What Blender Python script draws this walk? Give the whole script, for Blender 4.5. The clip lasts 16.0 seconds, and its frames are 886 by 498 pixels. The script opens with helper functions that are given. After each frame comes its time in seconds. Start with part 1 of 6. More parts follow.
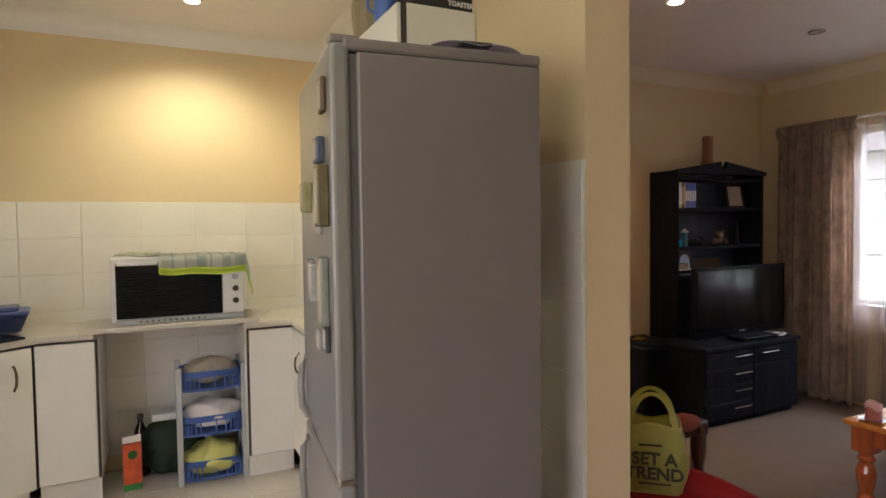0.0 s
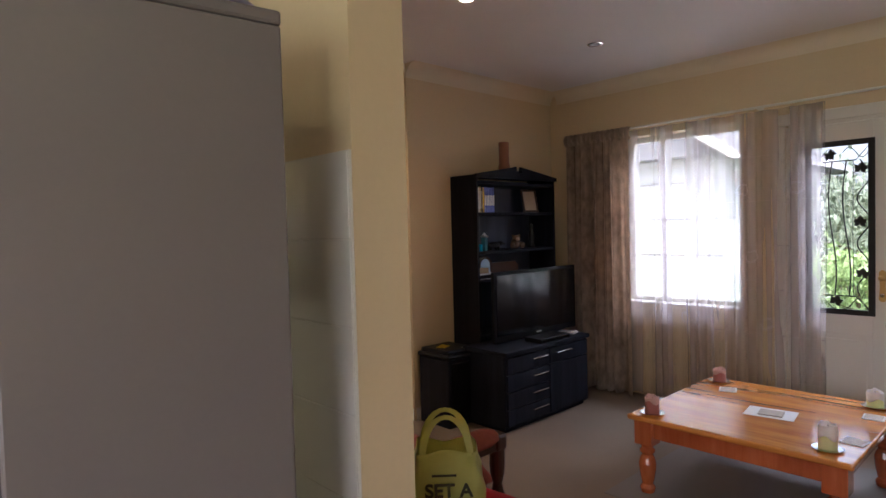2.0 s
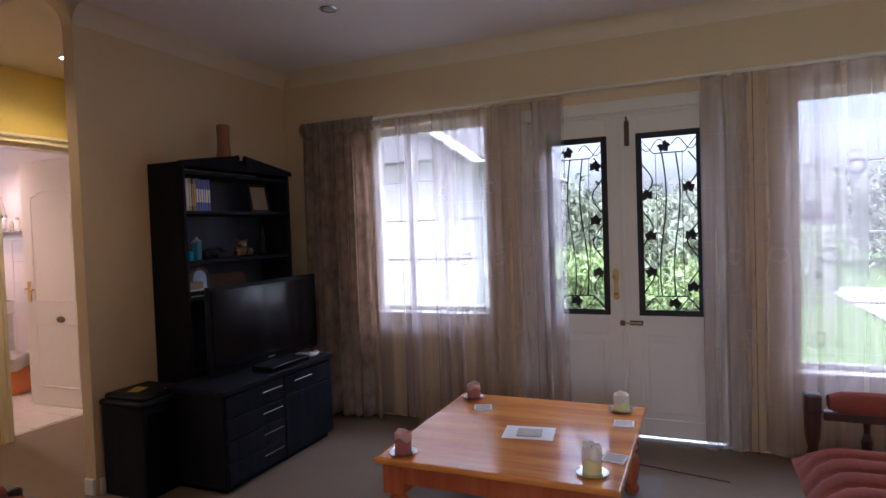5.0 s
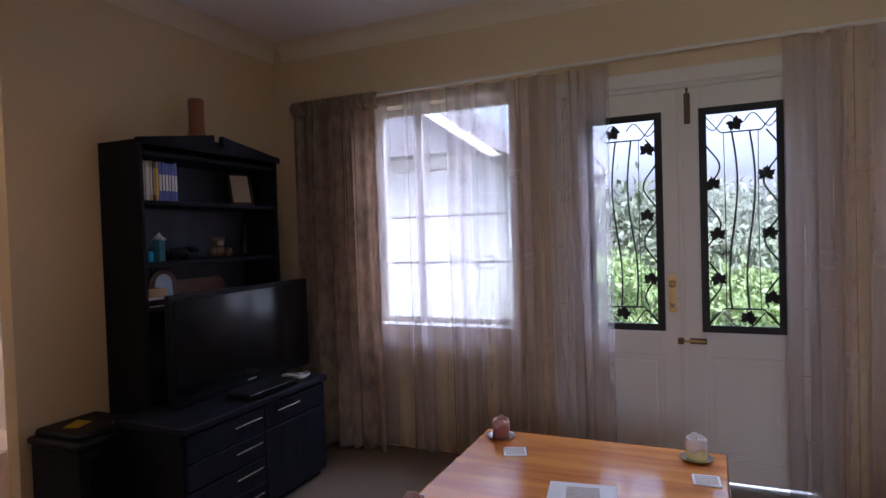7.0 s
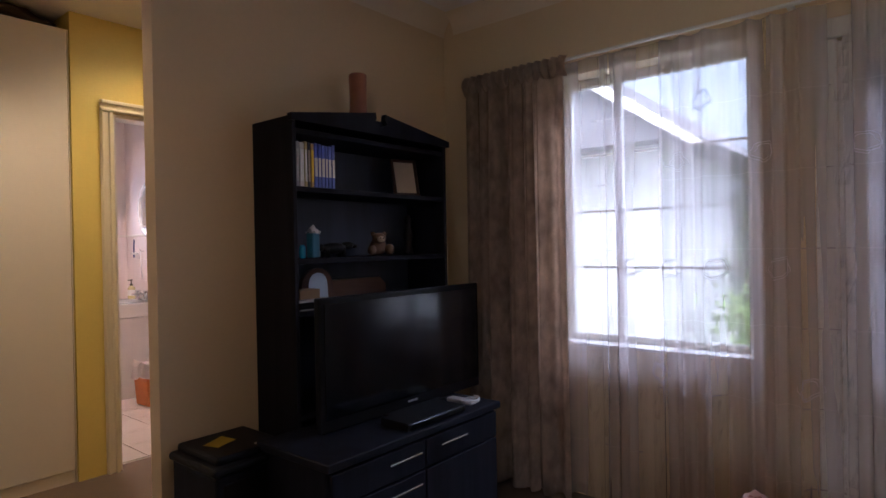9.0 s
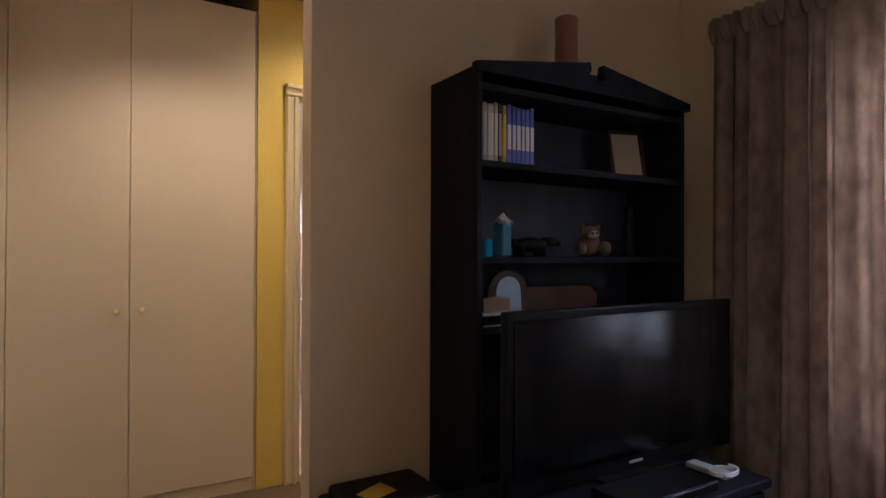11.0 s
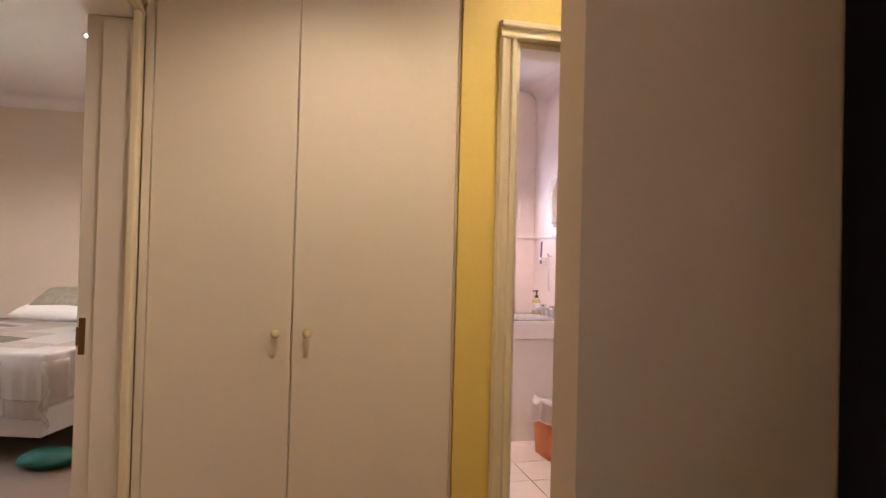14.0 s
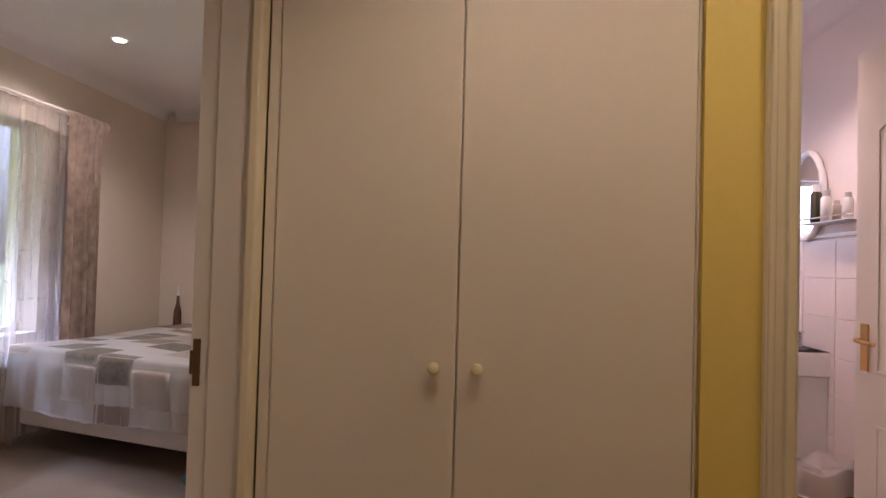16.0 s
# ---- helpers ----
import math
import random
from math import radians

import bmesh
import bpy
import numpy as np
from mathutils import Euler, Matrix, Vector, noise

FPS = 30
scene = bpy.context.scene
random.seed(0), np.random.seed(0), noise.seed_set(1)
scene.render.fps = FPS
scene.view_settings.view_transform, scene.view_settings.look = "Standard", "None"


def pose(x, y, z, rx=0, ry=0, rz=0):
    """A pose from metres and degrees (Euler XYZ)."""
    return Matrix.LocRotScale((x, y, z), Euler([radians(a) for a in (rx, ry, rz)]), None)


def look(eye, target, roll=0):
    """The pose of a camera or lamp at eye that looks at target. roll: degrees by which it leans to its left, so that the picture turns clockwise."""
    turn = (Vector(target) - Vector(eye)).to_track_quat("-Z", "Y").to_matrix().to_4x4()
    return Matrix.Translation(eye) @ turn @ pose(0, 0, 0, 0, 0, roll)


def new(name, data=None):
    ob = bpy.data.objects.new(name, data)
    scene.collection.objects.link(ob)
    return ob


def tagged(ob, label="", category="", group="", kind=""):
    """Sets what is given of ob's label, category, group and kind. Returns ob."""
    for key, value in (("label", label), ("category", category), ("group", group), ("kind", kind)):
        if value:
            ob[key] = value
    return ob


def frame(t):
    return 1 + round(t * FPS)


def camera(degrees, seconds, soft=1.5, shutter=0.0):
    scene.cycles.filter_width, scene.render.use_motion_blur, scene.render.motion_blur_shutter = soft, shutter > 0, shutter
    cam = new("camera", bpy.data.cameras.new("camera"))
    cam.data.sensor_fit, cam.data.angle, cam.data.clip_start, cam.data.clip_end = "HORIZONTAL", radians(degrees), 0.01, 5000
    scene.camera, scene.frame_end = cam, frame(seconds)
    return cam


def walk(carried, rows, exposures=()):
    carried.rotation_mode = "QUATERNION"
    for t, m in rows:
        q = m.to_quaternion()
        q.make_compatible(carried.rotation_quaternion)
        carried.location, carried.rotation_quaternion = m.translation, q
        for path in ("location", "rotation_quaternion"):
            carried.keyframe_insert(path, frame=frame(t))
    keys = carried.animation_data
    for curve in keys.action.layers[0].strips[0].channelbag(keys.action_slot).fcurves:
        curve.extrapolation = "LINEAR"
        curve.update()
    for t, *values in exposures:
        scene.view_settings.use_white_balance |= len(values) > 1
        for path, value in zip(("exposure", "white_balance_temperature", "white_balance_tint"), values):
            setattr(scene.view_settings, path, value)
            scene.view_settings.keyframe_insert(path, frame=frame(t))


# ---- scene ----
cam = camera(73.4, 16.0)
PATH = [
    (0, (0.285, 0.388, 1.418), (1.152, 2.188, 1.341), -0.8),
    (0.5, (0.354, 0.469, 1.411), (1.308, 2.225, 1.341), -1.0),
    (1, (0.419, 0.51, 1.406), (1.484, 2.201, 1.341), -1.2),
    (1.5, (0.489, 0.534, 1.4), (1.686, 2.135, 1.332), -1.2),
    (2, (0.587, 0.583, 1.414), (1.953, 2.042, 1.346), -1.5),
    (2.5, (0.663, 0.643, 1.403), (2.192, 1.931, 1.332), -1.7),
    (3, (0.731, 0.685, 1.39), (2.367, 1.833, 1.318), -2.0),
    (3.5, (0.855, 0.712, 1.359), (2.567, 1.745, 1.298), -2.1),
    (4, (1.001, 0.754, 1.366), (2.777, 1.672, 1.299), -2.2),
    (6.5, (1.669, 1.181, 1.335), (3.516, 1.944, 1.273), -2.0),
    (7, (1.846, 1.25, 1.323), (3.674, 2.06, 1.275), -1.8),
    (7.5, (1.973, 1.36, 1.333), (3.763, 2.251, 1.279), -1.6),
    (8, (2.084, 1.45, 1.32), (3.806, 2.466, 1.273), -1.4),
    (8.5, (2.228, 1.585, 1.306), (3.872, 2.725, 1.275), -1.3),
    (9, (2.359, 1.666, 1.277), (3.897, 2.944, 1.266), -1.1),
    (9.5, (2.484, 1.791, 1.265), (3.907, 3.196, 1.263), -1.0),
    (10, (2.645, 1.907, 1.243), (3.935, 3.435, 1.257), -0.5),
    (12.5, (2.881, 2.698, 1.253), (3.646, 4.545, 1.264), 0.8),
    (13, (2.968, 2.876, 1.243), (3.647, 4.757, 1.272), 1.2),
    (13.5, (3.024, 3.024, 1.245), (3.572, 4.947, 1.272), 1.4),
    (14, (3.033, 3.196, 1.244), (3.485, 5.144, 1.275), 1.5),
    (14.5, (3.102, 3.411, 1.248), (3.407, 5.387, 1.275), 1.4),
    (15, (3.094, 3.498, 1.245), (3.288, 5.489, 1.279), 1.7),
    (15.5, (3.062, 3.702, 1.239), (3.131, 5.701, 1.276), 1.6),
    (16, (3.047, 3.866, 1.226), (2.923, 5.861, 1.278), 1.6),
]
walk(cam, [(t, look(eye, target, roll)) for t, eye, target, roll in PATH],
     [(0, 2.66, 5850, 16), (1.2, 2.55, 5700, 16), (2.5, 2.65, 5500, 17), (4, 2.47, 5350, 20), (6.5, 2.1, 5150, 23), (9, 2.1, 5200, 20), (10, 1.9, 5150, 19), (12.5, 2.85, 5450, 21), (13.2, 2.85, 5350, 22), (14.5, 2.4, 5300, 19), (15.5, 2.05, 5400, 19), (16, 1.87, 5150, 23)])

# ---- world, sun and lamps ----
CEIL = 2.62
world = bpy.data.worlds.new("sky")
scene.world = world
world.use_nodes = True
wn = world.node_tree.nodes
sky = wn.new("ShaderNodeTexSky")
sky.sky_type, sky.sun_disc = "NISHITA", False
sky.sun_elevation, sky.sun_rotation = radians(58), radians(225)
sky.air_density, sky.dust_density = 1.0, 6.0
haze = wn.new("ShaderNodeHueSaturation")
haze.inputs["Saturation"].default_value = 0.35
wn["Background"].inputs["Strength"].default_value = 0.15
world.node_tree.links.new(sky.outputs["Color"], haze.inputs["Color"])
world.node_tree.links.new(haze.outputs["Color"], wn["Background"].inputs["Color"])
sun = new("sun", bpy.data.lights.new("sun", "SUN"))
sun.data.energy, sun.data.angle, sun.data.color = 1.5, radians(12), (1.0, 0.96, 0.9)
sun.matrix_world = look((1, -3, 9), (5, 1, 0))


def window_light(name, x, y, z, w, h, power, rz):
    """The sky's light in a window's opening."""
    ob = new(name, bpy.data.lights.new(name, "AREA"))
    ob.data.shape, ob.data.size, ob.data.size_y = "RECTANGLE", w, h
    ob.data.energy, ob.data.color = power, (0.85, 0.91, 1.0)
    ob.matrix_world = pose(x, y, z, 90, 0, rz)
    return ob


for day, eye, target, w, h, power in (
        ("daylight_window_left", (6.9, 2.8, 3.6), (4.6, 2.75, 1.0), 1.6, 1.4, 23),
        ("daylight_doors", (6.9, 1.36, 3.5), (4.6, 1.36, 1.0), 1.5, 1.4, 23),
        ("daylight_window_right", (6.9, -0.3, 3.5), (4.6, -0.25, 0.9), 1.8, 1.4, 30),
        ("daylight_bedroom", (-1.8, 7.3, 3.5), (0.4, 7.4, 1.0), 1.6, 1.4, 560)):
    window_light(day, 0, 0, 0, w, h, power, 0).matrix_world = look(eye, target)
window_light("daylight_kitchen", -1.72, 0.1, 1.55, 2.6, 1.05, 5.5, -90).data.color = (1.0, 0.94, 0.84)
window_light("daylight_bathroom", 4.35, 7.86, 1.48, 0.48, 0.64, 1.4, 180)


def spot(name, x, y, z, power, color, cone=150):
    ob = new(name, bpy.data.lights.new(name, "SPOT"))
    ob.data.energy, ob.data.color, ob.data.spot_size, ob.data.spot_blend = power, color, radians(cone), 0.7
    ob.data.shadow_soft_size = 0.03
    ob.location = (x, y, z)
    return ob


WARM = (1.0, 0.93, 0.58)
spot("lamp_kitchen", 0.49, 3.80, CEIL - 0.03, 7.2, WARM)
# unseen lamp added to brighten the near end of the kitchen
spot("fill_kitchen_near", 0.2, 1.2, CEIL - 0.03, 1.3, WARM)
spot("lamp_living", 2.86, 2.78, CEIL - 0.03, 2.1, (1.0, 0.62, 0.34))
spot("lamp_hall", 3.15, 4.62, CEIL - 0.03, 7.6, (1.0, 0.70, 0.39), 126)
spot("lamp_bedroom", 0.69, 7.53, CEIL - 0.03, 12, (1.0, 0.8, 0.58))
spot("lamp_bedroom_second", 1.65, 7.43, CEIL - 0.03, 12, (1.0, 0.8, 0.58))
# unseen lamp added so that the bed's front is lit
spot("fill_bedroom_door", 1.2, 5.75, CEIL - 0.03, 9, (1.0, 0.8, 0.58))
spot("lamp_hall_east", 3.98, 4.83, CEIL - 0.03, 4.6, (1.0, 0.70, 0.36), 145)
spot("lamp_bathroom", 4.15, 6.75, CEIL - 0.03, 21, (1.0, 0.67, 0.48), 115)


# ---- materials ----
def mat(name, col, rough=0.5, metal=0.0, grain=0.06, size=30.0, wear=0.08, wear_size=2.5, bump=0.1, stretch=(1, 1, 1), island=0.0, **more):
    """A surface with fine grain, broad wear and relief, at real size."""
    m = bpy.data.materials.new(name)
    m.use_nodes = True
    n, l = m.node_tree.nodes, m.node_tree.links
    b = n["Principled BSDF"]
    geo = n.new("ShaderNodeNewGeometry")
    mp = n.new("ShaderNodeMapping")
    mp.inputs["Scale"].default_value = stretch
    l.new(geo.outputs["Position"], mp.inputs["Vector"])
    fine, broad = n.new("ShaderNodeTexNoise"), n.new("ShaderNodeTexNoise")
    fine.inputs["Scale"].default_value, fine.inputs["Detail"].default_value = size, 5
    broad.inputs["Scale"].default_value, broad.inputs["Detail"].default_value = wear_size, 4
    l.new(mp.outputs["Vector"], fine.inputs["Vector"])
    l.new(mp.outputs["Vector"], broad.inputs["Vector"])
    value = n.new("ShaderNodeMath")
    value.operation = "MULTIPLY_ADD"
    l.new(fine.outputs["Fac"], value.inputs[0])
    value.inputs[1].default_value, value.inputs[2].default_value = 2 * grain, 1 - grain
    second = n.new("ShaderNodeMath")
    second.operation = "MULTIPLY_ADD"
    l.new(broad.outputs["Fac"], second.inputs[0])
    second.inputs[1].default_value, second.inputs[2].default_value = 2 * wear, -wear
    total = n.new("ShaderNodeMath")
    l.new(value.outputs[0], total.inputs[0])
    l.new(second.outputs[0], total.inputs[1])
    last = total
    if island:
        info = n.new("ShaderNodeObjectInfo")
        extra = n.new("ShaderNodeMath")
        extra.operation = "MULTIPLY_ADD"
        l.new(info.outputs["Random"], extra.inputs[0])
        extra.inputs[1].default_value, extra.inputs[2].default_value = island, -island / 2
        last = n.new("ShaderNodeMath")
        l.new(total.outputs[0], last.inputs[0])
        l.new(extra.outputs[0], last.inputs[1])
    hsv = n.new("ShaderNodeHueSaturation")
    hsv.inputs["Color"].default_value = (*col, 1)
    l.new(last.outputs[0], hsv.inputs["Value"])
    l.new(hsv.outputs["Color"], b.inputs["Base Color"])
    rg = n.new("ShaderNodeMath")
    rg.operation = "MULTIPLY_ADD"
    l.new(broad.outputs["Fac"], rg.inputs[0])
    rg.inputs[1].default_value, rg.inputs[2].default_value = 0.2 * rough + 0.02, rough * 0.9
    l.new(rg.outputs[0], b.inputs["Roughness"])
    b.inputs["Metallic"].default_value = metal
    if bump:
        bp = n.new("ShaderNodeBump")
        bp.inputs["Strength"].default_value, bp.inputs["Distance"].default_value = bump, 0.004
        l.new(fine.outputs["Fac"], bp.inputs["Height"])
        l.new(bp.outputs["Normal"], b.inputs["Normal"])
    for key, v in more.items():
        b.inputs[key.replace("_", " ").title()].default_value = v
    return m


def wood(name, dark, light, rough=0.3, along="x", scale=1.0, coat=0.0):
    """Grained timber: stretched rings with fine pores."""
    m = bpy.data.materials.new(name)
    m.use_nodes = True
    n, l = m.node_tree.nodes, m.node_tree.links
    b = n["Principled BSDF"]
    geo, mp = n.new("ShaderNodeNewGeometry"), n.new("ShaderNodeMapping")
    s = {"x": (1.2, 14, 14), "y": (14, 1.2, 14), "z": (14, 14, 1.2)}[along]
    mp.inputs["Scale"].default_value = [v * scale for v in s]
    l.new(geo.outputs["Position"], mp.inputs["Vector"])
    ring, pore = n.new("ShaderNodeTexNoise"), n.new("ShaderNodeTexNoise")
    ring.inputs["Scale"].default_value, ring.inputs["Detail"].default_value, ring.inputs["Distortion"].default_value = 0.8, 3, 0.8
    pore.inputs["Scale"].default_value, pore.inputs["Detail"].default_value = 6, 6
    for t in (ring, pore):
        l.new(mp.outputs["Vector"], t.inputs["Vector"])
    mix = n.new("ShaderNodeMath")
    mix.operation = "MULTIPLY_ADD"
    l.new(pore.outputs["Fac"], mix.inputs[0])
    mix.inputs[1].default_value = 0.35
    l.new(ring.outputs["Fac"], mix.inputs[2])
    ramp = n.new("ShaderNodeValToRGB")
    ramp.color_ramp.elements[0].position, ramp.color_ramp.elements[0].color = 0.45, (*dark, 1)
    ramp.color_ramp.elements[1].position, ramp.color_ramp.elements[1].color = 0.85, (*light, 1)
    l.new(mix.outputs[0], ramp.inputs["Fac"])
    l.new(ramp.outputs["Color"], b.inputs["Base Color"])
    b.inputs["Roughness"].default_value = rough
    b.inputs["Coat Weight"].default_value, b.inputs["Coat Roughness"].default_value = coat, 0.12
    bp = n.new("ShaderNodeBump")
    bp.inputs["Strength"].default_value, bp.inputs["Distance"].default_value = 0.05, 0.002
    l.new(pore.outputs["Fac"], bp.inputs["Height"])
    l.new(bp.outputs["Normal"], b.inputs["Normal"])
    return m


def sheer(name, col, through_share, size=9.0, streak=(1, 1, 1)):
    """Thin woven cloth: part open, part translucent."""
    m = bpy.data.materials.new(name)
    m.use_nodes = True
    n, l = m.node_tree.nodes, m.node_tree.links
    n.remove(n["Principled BSDF"])
    out = n["Material Output"]
    geo, mp = n.new("ShaderNodeNewGeometry"), n.new("ShaderNodeMapping")
    mp.inputs["Scale"].default_value = streak
    l.new(geo.outputs["Position"], mp.inputs["Vector"])
    tex = n.new("ShaderNodeTexNoise")
    tex.inputs["Scale"].default_value, tex.inputs["Detail"].default_value = size, 4
    l.new(mp.outputs["Vector"], tex.inputs["Vector"])
    hsv, amount = n.new("ShaderNodeHueSaturation"), n.new("ShaderNodeMath")
    amount.operation = "MULTIPLY_ADD"
    amount.inputs[1].default_value, amount.inputs[2].default_value = 0.5, 0.75
    l.new(tex.outputs["Fac"], amount.inputs[0])
    hsv.inputs["Color"].default_value = (*col, 1)
    l.new(amount.outputs[0], hsv.inputs["Value"])
    dif, tra, clear = n.new("ShaderNodeBsdfDiffuse"), n.new("ShaderNodeBsdfTranslucent"), n.new("ShaderNodeBsdfTransparent")
    l.new(hsv.outputs["Color"], dif.inputs["Color"])
    l.new(hsv.outputs["Color"], tra.inputs["Color"])
    cloth, both = n.new("ShaderNodeMixShader"), n.new("ShaderNodeMixShader")
    cloth.inputs["Fac"].default_value = 0.72
    l.new(dif.outputs[0], cloth.inputs[1])
    l.new(tra.outputs[0], cloth.inputs[2])
    # stretched noise imitates the darker and lighter streaks of the folds
    share = n.new("ShaderNodeMath")
    share.operation = "MULTIPLY_ADD"
    share.inputs[1].default_value, share.inputs[2].default_value = -0.9, through_share + 0.45
    l.new(tex.outputs["Fac"], share.inputs[0])
    # ironed creases across the cloth: their darkening put in as flat, less open bands
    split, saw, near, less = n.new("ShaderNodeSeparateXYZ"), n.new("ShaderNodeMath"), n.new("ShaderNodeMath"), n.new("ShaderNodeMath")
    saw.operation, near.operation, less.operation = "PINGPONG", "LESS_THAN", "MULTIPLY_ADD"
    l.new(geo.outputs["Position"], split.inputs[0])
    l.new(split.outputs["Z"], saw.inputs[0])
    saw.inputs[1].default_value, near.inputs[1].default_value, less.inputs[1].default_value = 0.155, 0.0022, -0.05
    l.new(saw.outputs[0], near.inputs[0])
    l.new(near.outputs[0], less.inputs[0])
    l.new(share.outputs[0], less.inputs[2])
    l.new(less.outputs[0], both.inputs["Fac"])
    l.new(cloth.outputs[0], both.inputs[1])
    l.new(clear.outputs[0], both.inputs[2])
    l.new(both.outputs[0], out.inputs["Surface"])
    return m


def glow(name, col, strength):
    m = bpy.data.materials.new(name)
    m.use_nodes = True
    b = m.node_tree.nodes["Principled BSDF"]
    b.inputs["Base Color"].default_value = (*col, 1)
    b.inputs["Emission Color"].default_value, b.inputs["Emission Strength"].default_value = (*col, 1), strength
    return m


M_WALL = mat("cream_paint", (0.71, 0.555, 0.335), 0.6, size=60, grain=0.03, wear=0.05, wear_size=1.3, bump=0.12)
M_HALL = mat("yellow_paint", (0.79, 0.63, 0.14), 0.5, size=60, grain=0.03, wear=0.05, bump=0.12)
M_BED_WALL = mat("beige_paint", (0.72, 0.62, 0.50), 0.6, size=60, grain=0.03, wear=0.05, bump=0.1)
M_BATH_WALL = mat("pale_paint", (0.78, 0.70, 0.66), 0.55, size=60, grain=0.02, wear=0.04, bump=0.08)
M_CEIL = mat("ceiling_paint", (0.80, 0.755, 0.73), 0.7, size=80, grain=0.02, wear=0.04, bump=0.08)
M_CARPET = mat("beige_carpet", (0.215, 0.158, 0.108), 0.95, size=350, grain=0.25, wear=0.14, wear_size=3, bump=0.9)
M_TRIM = mat("white_gloss_paint", (0.78, 0.74, 0.66), 0.32, size=25, grain=0.015, wear=0.04, bump=0.03, stretch=(1, 1, 0.5))
M_TILE = mat("kitchen_tile", (0.78, 0.74, 0.66), 0.18, size=12, grain=0.03, wear=0.05, bump=0.04, island=0.05)
M_GROUT = mat("grout", (0.74, 0.70, 0.62), 0.9, size=120, grain=0.1)
M_FLOOR_TILE = mat("floor_tile", (0.66, 0.60, 0.52), 0.25, size=16, grain=0.05, wear=0.07, bump=0.05, island=0.06)
M_CAB = mat("white_cabinet_laminate", (0.76, 0.73, 0.66), 0.35, size=30, grain=0.02, wear=0.05, bump=0.03)
M_CAB_EDGE = mat("dark_brown_edging", (0.06, 0.045, 0.035), 0.5)
M_TOP = mat("worktop_laminate", (0.60, 0.55, 0.47), 0.35, size=180, grain=0.14, wear=0.06, bump=0.03)
M_WARD = mat("wardrobe_paint", (0.77, 0.71, 0.58), 0.42, size=40, grain=0.015, wear=0.04, bump=0.04)
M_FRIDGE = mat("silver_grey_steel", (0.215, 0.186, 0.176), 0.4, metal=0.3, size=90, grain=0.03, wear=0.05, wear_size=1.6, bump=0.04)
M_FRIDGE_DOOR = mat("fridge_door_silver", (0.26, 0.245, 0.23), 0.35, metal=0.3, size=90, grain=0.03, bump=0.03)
M_GASKET = mat("grey_gasket", (0.10, 0.09, 0.085), 0.7)
M_BLACK = wood("black_stained_wood", (0.008, 0.009, 0.014), (0.016, 0.018, 0.028), 0.6, "z")
# black board with bluish window light put into its colour
M_BACK = wood("black_board_skylight_tint", (0.028, 0.033, 0.048), (0.046, 0.053, 0.077), 0.6, "z")
M_TV = mat("black_plastic", (0.008, 0.008, 0.009), 0.42, grain=0.02, bump=0.02)
for dull in (M_BLACK, M_TV):
    dull.node_tree.nodes["Principled BSDF"].inputs["Specular IOR Level"].default_value = 0.13
M_SCREEN = mat("tv_screen", (0.004, 0.005, 0.007), 0.12, grain=0.01, wear=0.02, bump=0.0)
M_SCREEN.node_tree.nodes["Principled BSDF"].inputs["Specular IOR Level"].default_value = 0.3
M_CHROME = mat("chrome", (0.75, 0.75, 0.75), 0.16, metal=1.0, grain=0.02, bump=0.0)
M_BRASS = mat("brass", (0.62, 0.42, 0.16), 0.28, metal=1.0, grain=0.06, bump=0.03)
M_BRONZE = mat("aged_bronze", (0.16, 0.10, 0.05), 0.45, metal=0.7, grain=0.1)
M_IRON = mat("black_iron", (0.02, 0.017, 0.015), 0.5, metal=0.4, grain=0.1)
M_PINE = wood("varnished_pine", (0.46, 0.125, 0.02), (0.82, 0.33, 0.055), 0.16, "y", 1.0, 1.0)
M_PINE_LEG = wood("varnished_pine_red", (0.34, 0.06, 0.016), (0.48, 0.12, 0.035), 0.26, "z", 1.0, 0.5)
M_MAHOG = wood("dark_mahogany", (0.02, 0.008, 0.005), (0.06, 0.022, 0.014), 0.3, "z", 1.0, 0.4)
M_CORD = mat("rust_corduroy", (0.25, 0.055, 0.03), 0.9, size=60, grain=0.2, wear=0.18, wear_size=5, bump=0.6)
M_RED = mat("bright_red_cloth", (0.55, 0.012, 0.014), 0.85, size=200, grain=0.08, wear=0.08, bump=0.3)
M_BAG = mat("yellow_green_plastic", (0.62, 0.60, 0.17), 0.35, size=14, grain=0.1, wear=0.1, bump=0.5)
M_INK = mat("dark_ink", (0.05, 0.045, 0.02), 0.6)
M_GLASS = bpy.data.materials.new("window_glass")
M_GLASS.use_nodes = True
_g = M_GLASS.node_tree.nodes["Principled BSDF"]
_g.inputs["Transmission Weight"].default_value, _g.inputs["Roughness"].default_value, _g.inputs["IOR"].default_value = 1.0, 0.0, 1.45
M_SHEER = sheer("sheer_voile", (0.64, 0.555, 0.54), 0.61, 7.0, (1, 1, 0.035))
M_THREAD = mat("embroidery_thread", (0.42, 0.37, 0.39), 0.8, size=200, grain=0.1)
M_DRAPE = mat("patterned_drape", (0.50, 0.38, 0.29), 0.85, size=22, grain=0.6, wear=0.4, wear_size=9, bump=0.4, stretch=(1, 1, 0.6))
M_CAND_P = mat("dusky_pink_wax", (0.33, 0.10, 0.075), 0.5, size=20, grain=0.06, bump=0.1, subsurface_weight=0.2)
M_RIM = mat("pale_pink_wax", (0.55, 0.33, 0.28), 0.5, size=20, grain=0.06, bump=0.1)
M_TERRA = mat("terracotta_wax", (0.30, 0.12, 0.06), 0.5, size=20, grain=0.08, bump=0.1)
M_CAND_Y = mat("pale_yellow_wax", (0.74, 0.66, 0.30), 0.45, size=20, grain=0.05, bump=0.1, subsurface_weight=0.3)
